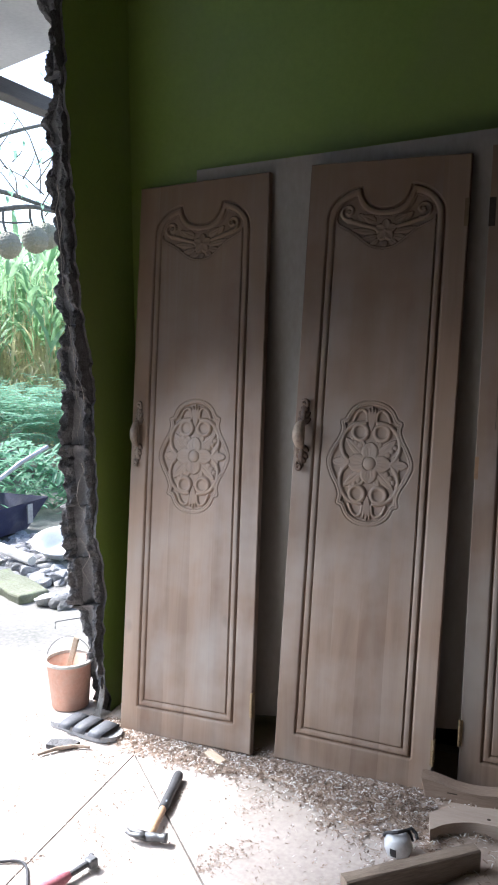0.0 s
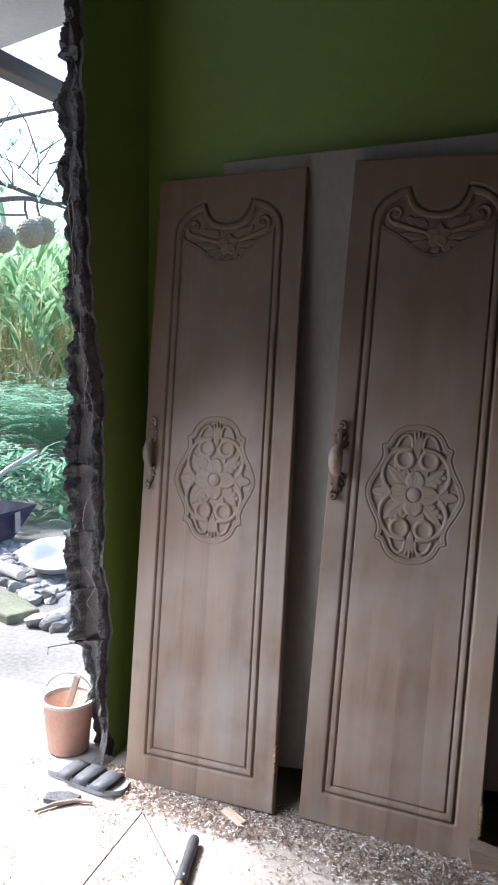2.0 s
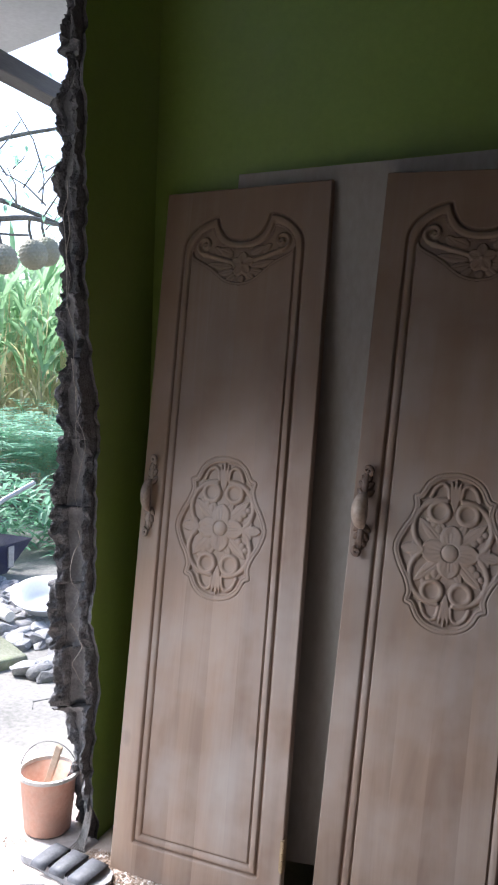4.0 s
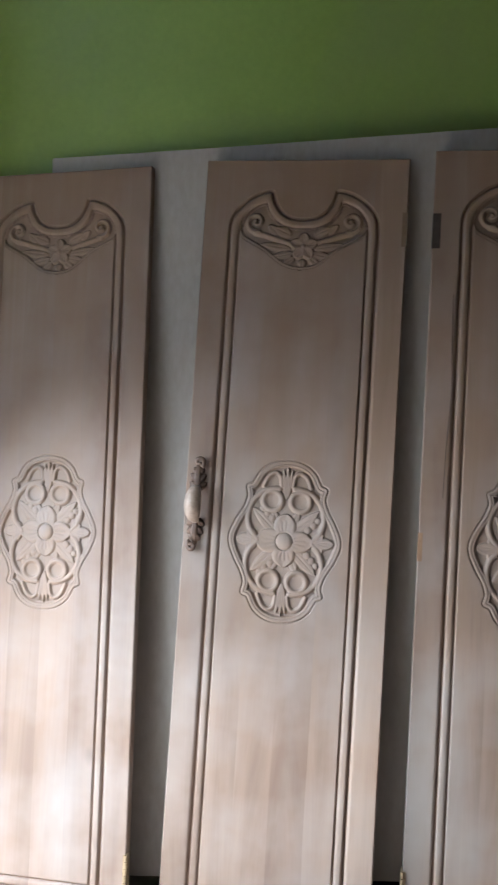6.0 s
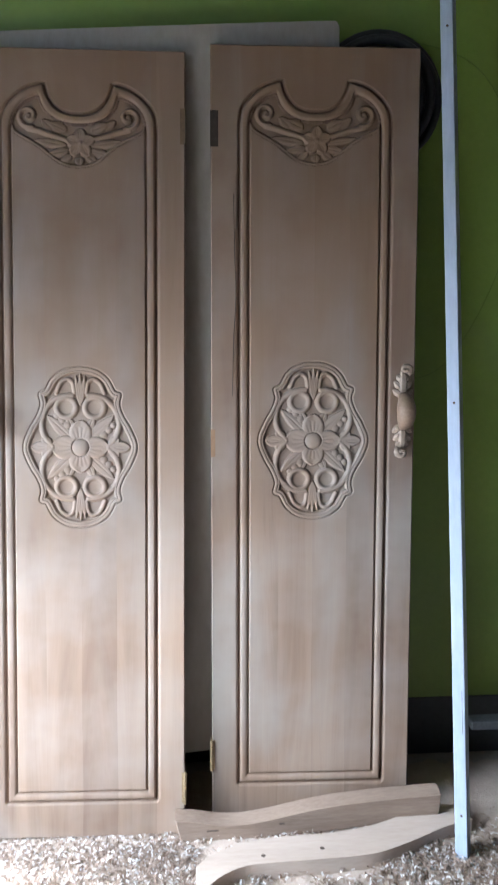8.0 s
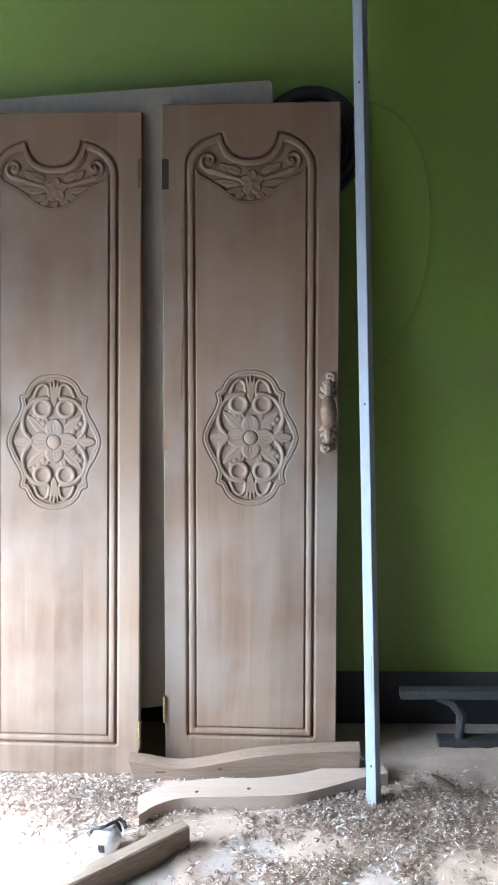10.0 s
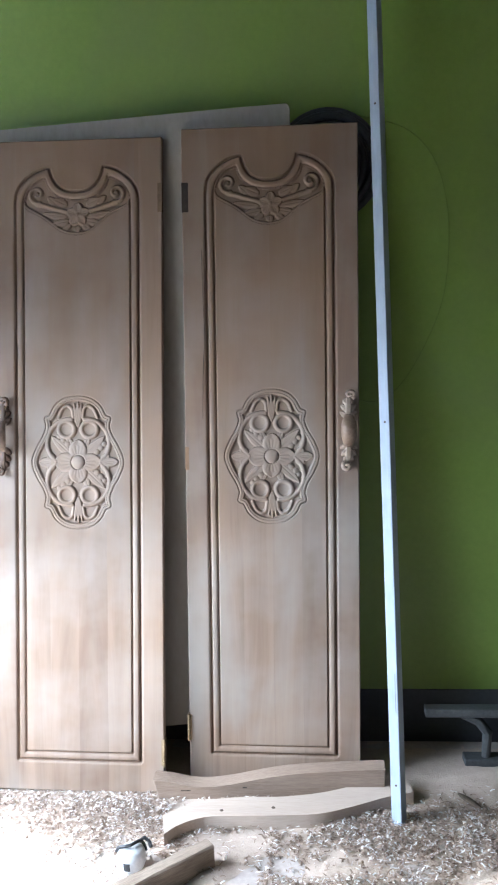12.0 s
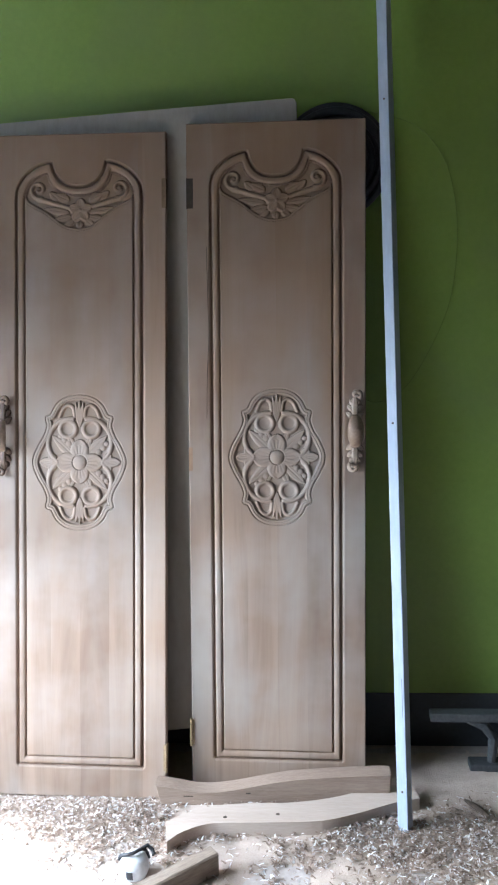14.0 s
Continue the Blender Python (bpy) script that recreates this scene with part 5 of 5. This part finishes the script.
reeds = plant_mesh("reed_bed", verts, faces, mats, [REED, STRAW])
tagged(reeds, "tall green reeds with dry straw-coloured stalks", "reeds", kind="stuff")

verts, faces, mats = [], [], []
for k in range(64):
    d = rnd.uniform(8.6, 10.4)
    off = rnd.uniform(-1.9, 1.9)
    x, y = 0.7 - 0.62 * d - off * 0.78, -2.46 + 0.785 * d - off * 0.62
    for j in range(9):
        hd, ln, ln0 = rnd.uniform(0, 360), rnd.uniform(0.5, 0.8), rnd.uniform(0, 38)
        base = Vector((x, y, rnd.uniform(0.1, 0.65)))
        a, p = radians(ln0), base.copy()
        out = Vector((math.cos(radians(hd)), math.sin(radians(hd)), 0))
        for s in range(12):
            a += radians(6)
            p = p + (out * math.sin(a) + Vector((0, 0, 1)) * math.cos(a)) * ln / 12
            for sd in (-1, 1):
                blade(verts, faces, mats, p, hd + sd * 70, 0.16 * math.sin(math.pi * (s + 1) / 14) + 0.02, 0.012, 70, 30, 0, 2)
ferns = plant_mesh("fern_bank", verts, faces, mats, [FERN])
tagged(ferns, "bank of bright green ferns", "ferns", kind="stuff")

verts, faces, mats = [], [], []
for k in range(2200):
    d = rnd.gauss(7.45, 0.3)
    off = rnd.uniform(-1.5, 1.5)
    x, y = 0.7 - 0.62 * d - off * 0.78, -2.46 + 0.785 * d - off * 0.62
    top_ = 0.5 + 0.2 * noise.noise(Vector((x * 2, y * 2, 0)))
    blade(verts, faces, mats, (x, y, rnd.uniform(0.0, top_)), rnd.uniform(0, 360), rnd.uniform(0.09, 0.2), rnd.uniform(0.013, 0.026), rnd.uniform(25, 80), rnd.uniform(20, 70), 0, 3)
shrubs = plant_mesh("shrub_bank", verts, faces, mats, [BUSH])
tagged(shrubs, "low dark green leafy shrubs behind the rubble", "shrubs", kind="stuff")

# fruit tree: trunk out of sight beside the porch, one long limb across the opening
tree = thing("fruit_tree", "fruit tree limb with sparse leaves over the yard", "tree")
part("trunk", tube([(-5.2, 1.6, -0.05), (-5.1, 1.7, 0.9), (-4.95, 1.8, 1.7), (-4.7, 1.95, 2.15)], [0.11, 0.095, 0.08, 0.06], 10), BARK, tree)
limbs = [[(-4.7, 1.95, 2.15), (-3.9, 1.9, 2.3), (-3.35, 1.98, 2.32), (-3.05, 2.3, 2.4), (-2.98, 2.55, 2.4), (-2.85, 2.9, 2.5)],
         [(-4.7, 1.95, 2.15), (-3.8, 2.1, 2.5), (-3.3, 2.2, 2.52), (-3.05, 2.4, 2.44), (-2.95, 2.7, 2.38)],
         [(-4.7, 1.95, 2.15), (-4.0, 2.2, 2.6), (-3.4, 2.35, 2.9), (-2.9, 2.75, 3.1)],
         [(-3.35, 1.98, 2.32), (-3.1, 2.1, 2.27), (-3.03, 2.3, 2.29)]]
for k, pts in enumerate(limbs):
    sp = [tuple(p) for p in spline(pts, steps=5)]
    part("limb", tube(sp, [0.03 - 0.022 * i / len(sp) if k < 3 else 0.007 for i in range(len(sp))], 8), BARK, tree, smooth=True)
for k in range(26):
    p = Vector((-3.2 + rnd.uniform(-0.6, 0.5), 2.3 + rnd.uniform(-0.4, 0.5), 2.42 + rnd.uniform(-0.05, 0.35)))
    q = p + Vector((rnd.uniform(-0.3, 0.3), rnd.uniform(-0.3, 0.3), rnd.uniform(0.05, 0.3)))
    part("twig", tube([p, (p + q) / 2 + Vector((0, 0.03, 0.02)), q], [0.006, 0.004, 0.0025], 6), BARK, tree)
verts, faces, mats = [], [], []
for pts in limbs[:3]:
    line = spline(pts, steps=8)
    for p in line[8:]:
        for j in range(5):
            if rnd.random() < 0.5:
                q = (p[0] + rnd.uniform(-0.2, 0.2), p[1] + rnd.uniform(-0.2, 0.2), p[2] + rnd.uniform(-0.05, 0.45))
                blade(verts, faces, mats, q, rnd.uniform(0, 360), rnd.uniform(0.04, 0.085), rnd.uniform(0.008, 0.016), rnd.uniform(40, 120), 40, 0, 3)
leaves = plant_mesh("crown", verts, faces, mats, [FERN])
leaves.parent = tree
FRUIT = surface("knobbly_fruit_skin", (0.24, 0.225, 0.16), (0.36, 0.34, 0.26), 0.7, 10, 60, bump=0.2)
bm = bmesh.new()
bmesh.ops.create_uvsphere(bm, u_segments=72, v_segments=46, radius=1)
for i, v in enumerate(bm.verts):
    lat, lon = math.acos(max(-1, min(1, v.co.z))), math.atan2(v.co.y, v.co.x)
    v.co *= 0.96 + 0.11 * (abs(math.sin(lat * 11)) * abs(math.sin(lon * 9 + (int(lat * 11 / math.pi) % 2) * 1.57))) ** 0.8
fruit_mesh = mesh_of(bm, "fruit", FRUIT, True)
for x, y, z, r in ((-3.05, 2.38, 2.18, 0.09), (-3.05, 2.09, 2.11, 0.085), (-3.1, 2.58, 2.23, 0.09)):
    ft = thing("hanging_fruit", "round knobbly grey-green fruit hanging from a branch", "fruit", "hanging fruits", at=pose(x, y, z, 8, 5, 40 * x))
    body = part("flesh", fruit_mesh, None, ft)
    body.matrix_basis = Matrix.Diagonal((r, r, r * 1.04, 1))
    part("stalk", tube([(0, 0, r), (0.01, 0, r + 0.07), (0.0, 0.01, r + 0.15)], 0.009, 7), BARK, ft)


# ---------------------------------------------------------------- wood shavings on the floor
def thick(x, y):
    """Depth of the shavings, 0 to 1: deep along the doors, wide at the bench end, thin towards the opening."""
    reach = np.interp(x, [-1.0, -0.8, -0.3, 0.1, 0.3, 0.45, 0.7, 1.6], [0.14, 0.19, 0.24, 0.34, 0.36, 0.44, 0.62, 0.75])
    wob = 0.35 * noise.noise(Vector((x * 4.2, y * 4.2, 0.7))) + 0.25 * noise.noise(Vector((x * 11, y * 11, 3.3)))
    d = -(y - 0.04) / reach
    edge = 1 - max(0.0, d) - wob * (0.5 + 0.5 * min(max(d, 0), 1)) * (0.8 + 1.6 * (x > 0.3) * min(max(d, 0.0) * 2, 1.0))
    return max(0.0, min(1.0, edge * 1.6))


rnd = random.Random(21)
bm = bmesh.new()
NX, NY = 130, 66
gr = []
for j in range(NY + 1):
    y = -0.85 + 1.2 * j / NY
    row = []
    for i in range(NX + 1):
        x = -0.99 + 2.9 * i / NX
        t = thick(x, y) * min(1.0, max(0.4, (0.33 - y) / 0.1)) * min(1.0, max(0.0, (1.86 - x + 0.12 * noise.noise(Vector((0.3, y * 6, 2)))) / 0.3))
        z = -0.006 + 0.019 * t ** 1.2 * (0.85 + 0.3 * noise.noise(Vector((x * 23, y * 23, 1)))) + 0.004 * noise.noise(Vector((x * 60, y * 60, 5))) * t
        row.append(bm.verts.new((x, y, min(z, 0.004 + max(0.0, -y) * 0.12) if x < 0.3 else z)))
    gr.append(row)
for j in range(NY):
    for i in range(NX):
        q = (gr[j][i], gr[j][i + 1], gr[j + 1][i + 1], gr[j + 1][i])
        if max(v.co.z for v in q) > 0.0:
            bm.faces.new(q)
loose = [v for v in bm.verts if not v.link_faces]
bmesh.ops.delete(bm, geom=loose, context="VERTS")
DUST = surface("sawdust", (0.42, 0.335, 0.275), (0.52, 0.43, 0.36), 0.95, 30, 200, bump=0.8, bump_depth=0.006)
tagged(part("sawdust_layer", bm, DUST, smooth=True), "layer of fine sawdust under the shavings", "sawdust", kind="stuff")

SHAVE = material("wood_shavings", (0.5, 0.42, 0.34), 0.95)
SHAVE.node_tree.nodes["Principled BSDF"].inputs["Specular IOR Level"].default_value = 0.03
geo = node(SHAVE, "ShaderNodeNewGeometry")
ramp = node(SHAVE, "ShaderNodeValToRGB")
for pos_, col in ((0.0, (0.2, 0.147, 0.113)), (0.25, (0.32, 0.246, 0.198)), (0.65, (0.41, 0.325, 0.268)), (1.0, (0.48, 0.39, 0.328))):
    e = ramp.color_ramp.elements.new(pos_)
    e.color = (*col, 1)
ramp.color_ramp.elements.remove(ramp.color_ramp.elements[0])
link(SHAVE, geo.outputs["Random Per Island"], ramp.inputs[0])
link(SHAVE, ramp.outputs[0], SHAVE.node_tree.nodes["Principled BSDF"].inputs["Base Color"])
# thin curls let some light through
thin = node(SHAVE, "ShaderNodeBsdfTranslucent")
blend_ = node(SHAVE, "ShaderNodeMixShader", Fac=0.45)
link(SHAVE, ramp.outputs[0], thin.inputs["Color"])
link(SHAVE, SHAVE.node_tree.nodes["Principled BSDF"].outputs[0], blend_.inputs[1])
link(SHAVE, thin.outputs[0], blend_.inputs[2])
link(SHAVE, blend_.outputs[0], SHAVE.node_tree.nodes["Material Output"].inputs[0])


def curls(count, x0, x1, y0, y1, want, size=1.0):
    """Curled ribbons strewn where want(x, y) says."""
    verts, faces = [], []
    made = 0
    while made < count:
        x, y = rnd.uniform(x0, x1), rnd.uniform(y0, y1)
        t = want(x, y)
        if rnd.random() > t * (1.0 if x < 0.3 else min(1.0, max(0.08, 0.55 + 1.5 * noise.noise(Vector((x * 5.5, y * 7, 4.4)))))):
            continue
        made += 1
        depth = thick(x, y)
        kind = rnd.random()
        if kind < 0.18:
            r, w, turn = rnd.uniform(0.003, 0.0065), rnd.uniform(0.0015, 0.0038), rnd.uniform(2.0, 4.6)
        elif kind < 0.8:
            r, w, turn = rnd.uniform(0.012, 0.026), rnd.uniform(0.0012, 0.003), rnd.uniform(0.4, 0.85)
        else:
            r, w, turn = rnd.uniform(0.008, 0.018), rnd.uniform(0.0012, 0.0028), rnd.uniform(0.9, 1.8)
        r, w = r * size, w * size
        hd, tilt, rise = rnd.uniform(0, 6.28), rnd.uniform(-0.22, 0.22), rnd.uniform(-0.008, 0.008)
        ax = Vector((math.cos(hd) * math.cos(tilt), math.sin(hd) * math.cos(tilt), math.sin(tilt)))
        a = ax.cross(Vector((0, 0, 1))).normalized()
        b = ax.cross(a)
        z = 0.003 + 0.015 * depth ** 1.2 * rnd.uniform(0.7, 1.3) * (min(1.0, max(0.15, -y / 0.1)) if x < 0.3 else 1.0)
        c = Vector((x, y, z))
        n, first = 6, len(verts)
        ph = rnd.uniform(0, 6.28) if r < 0.0066 * size else rnd.choice((-1.57, -1.57, 1.57)) + rnd.gauss(0, 0.2) - turn / 2
        for i in range(n + 1):
            th = ph + turn * i / n
            p = c + (a * math.cos(th) + b * math.sin(th)) * r + ax * rise * (i / n - 0.5)
            if r > 0.0066 * size:
                p -= (a * math.cos(ph + turn / 2) + b * math.sin(ph + turn / 2)) * r * 0.9
            for s in (-1, 1):
                q = p + ax * w * s
                verts.append((q.x, q.y, max(q.z, 0.0012)))
        for i in range(n):
            k = first + 2 * i
            faces.append((k, k + 1, k + 3, k + 2))
    me = bpy.data.meshes.new("wood_shavings")
    me.from_pydata(verts, [], faces)
    me.materials.append(SHAVE)
    return new("wood_shavings", me)


tagged(curls(21000, -0.98, 1.9, -0.85, 0.2, lambda x, y: (min(1.0, thick(x, y) * 1.5) if y < 0.05 else 0.0) * (1.0 if x < 0.95 else min(1.0, max(0.06, (-0.02 - y) * 6)))),
       "heap of pale curled wood shavings along the doors", "wood shavings", kind="stuff")
tagged(curls(9000, -1.3, 1.9, -1.1, 0.0, lambda x, y: 0.07 + 1.5 * max(0, noise.noise(Vector((x * 7, y * 7, 9))) - 0.08), 0.62),
       "scattered wood shavings and chips on bare cement", "wood shavings", kind="stuff")
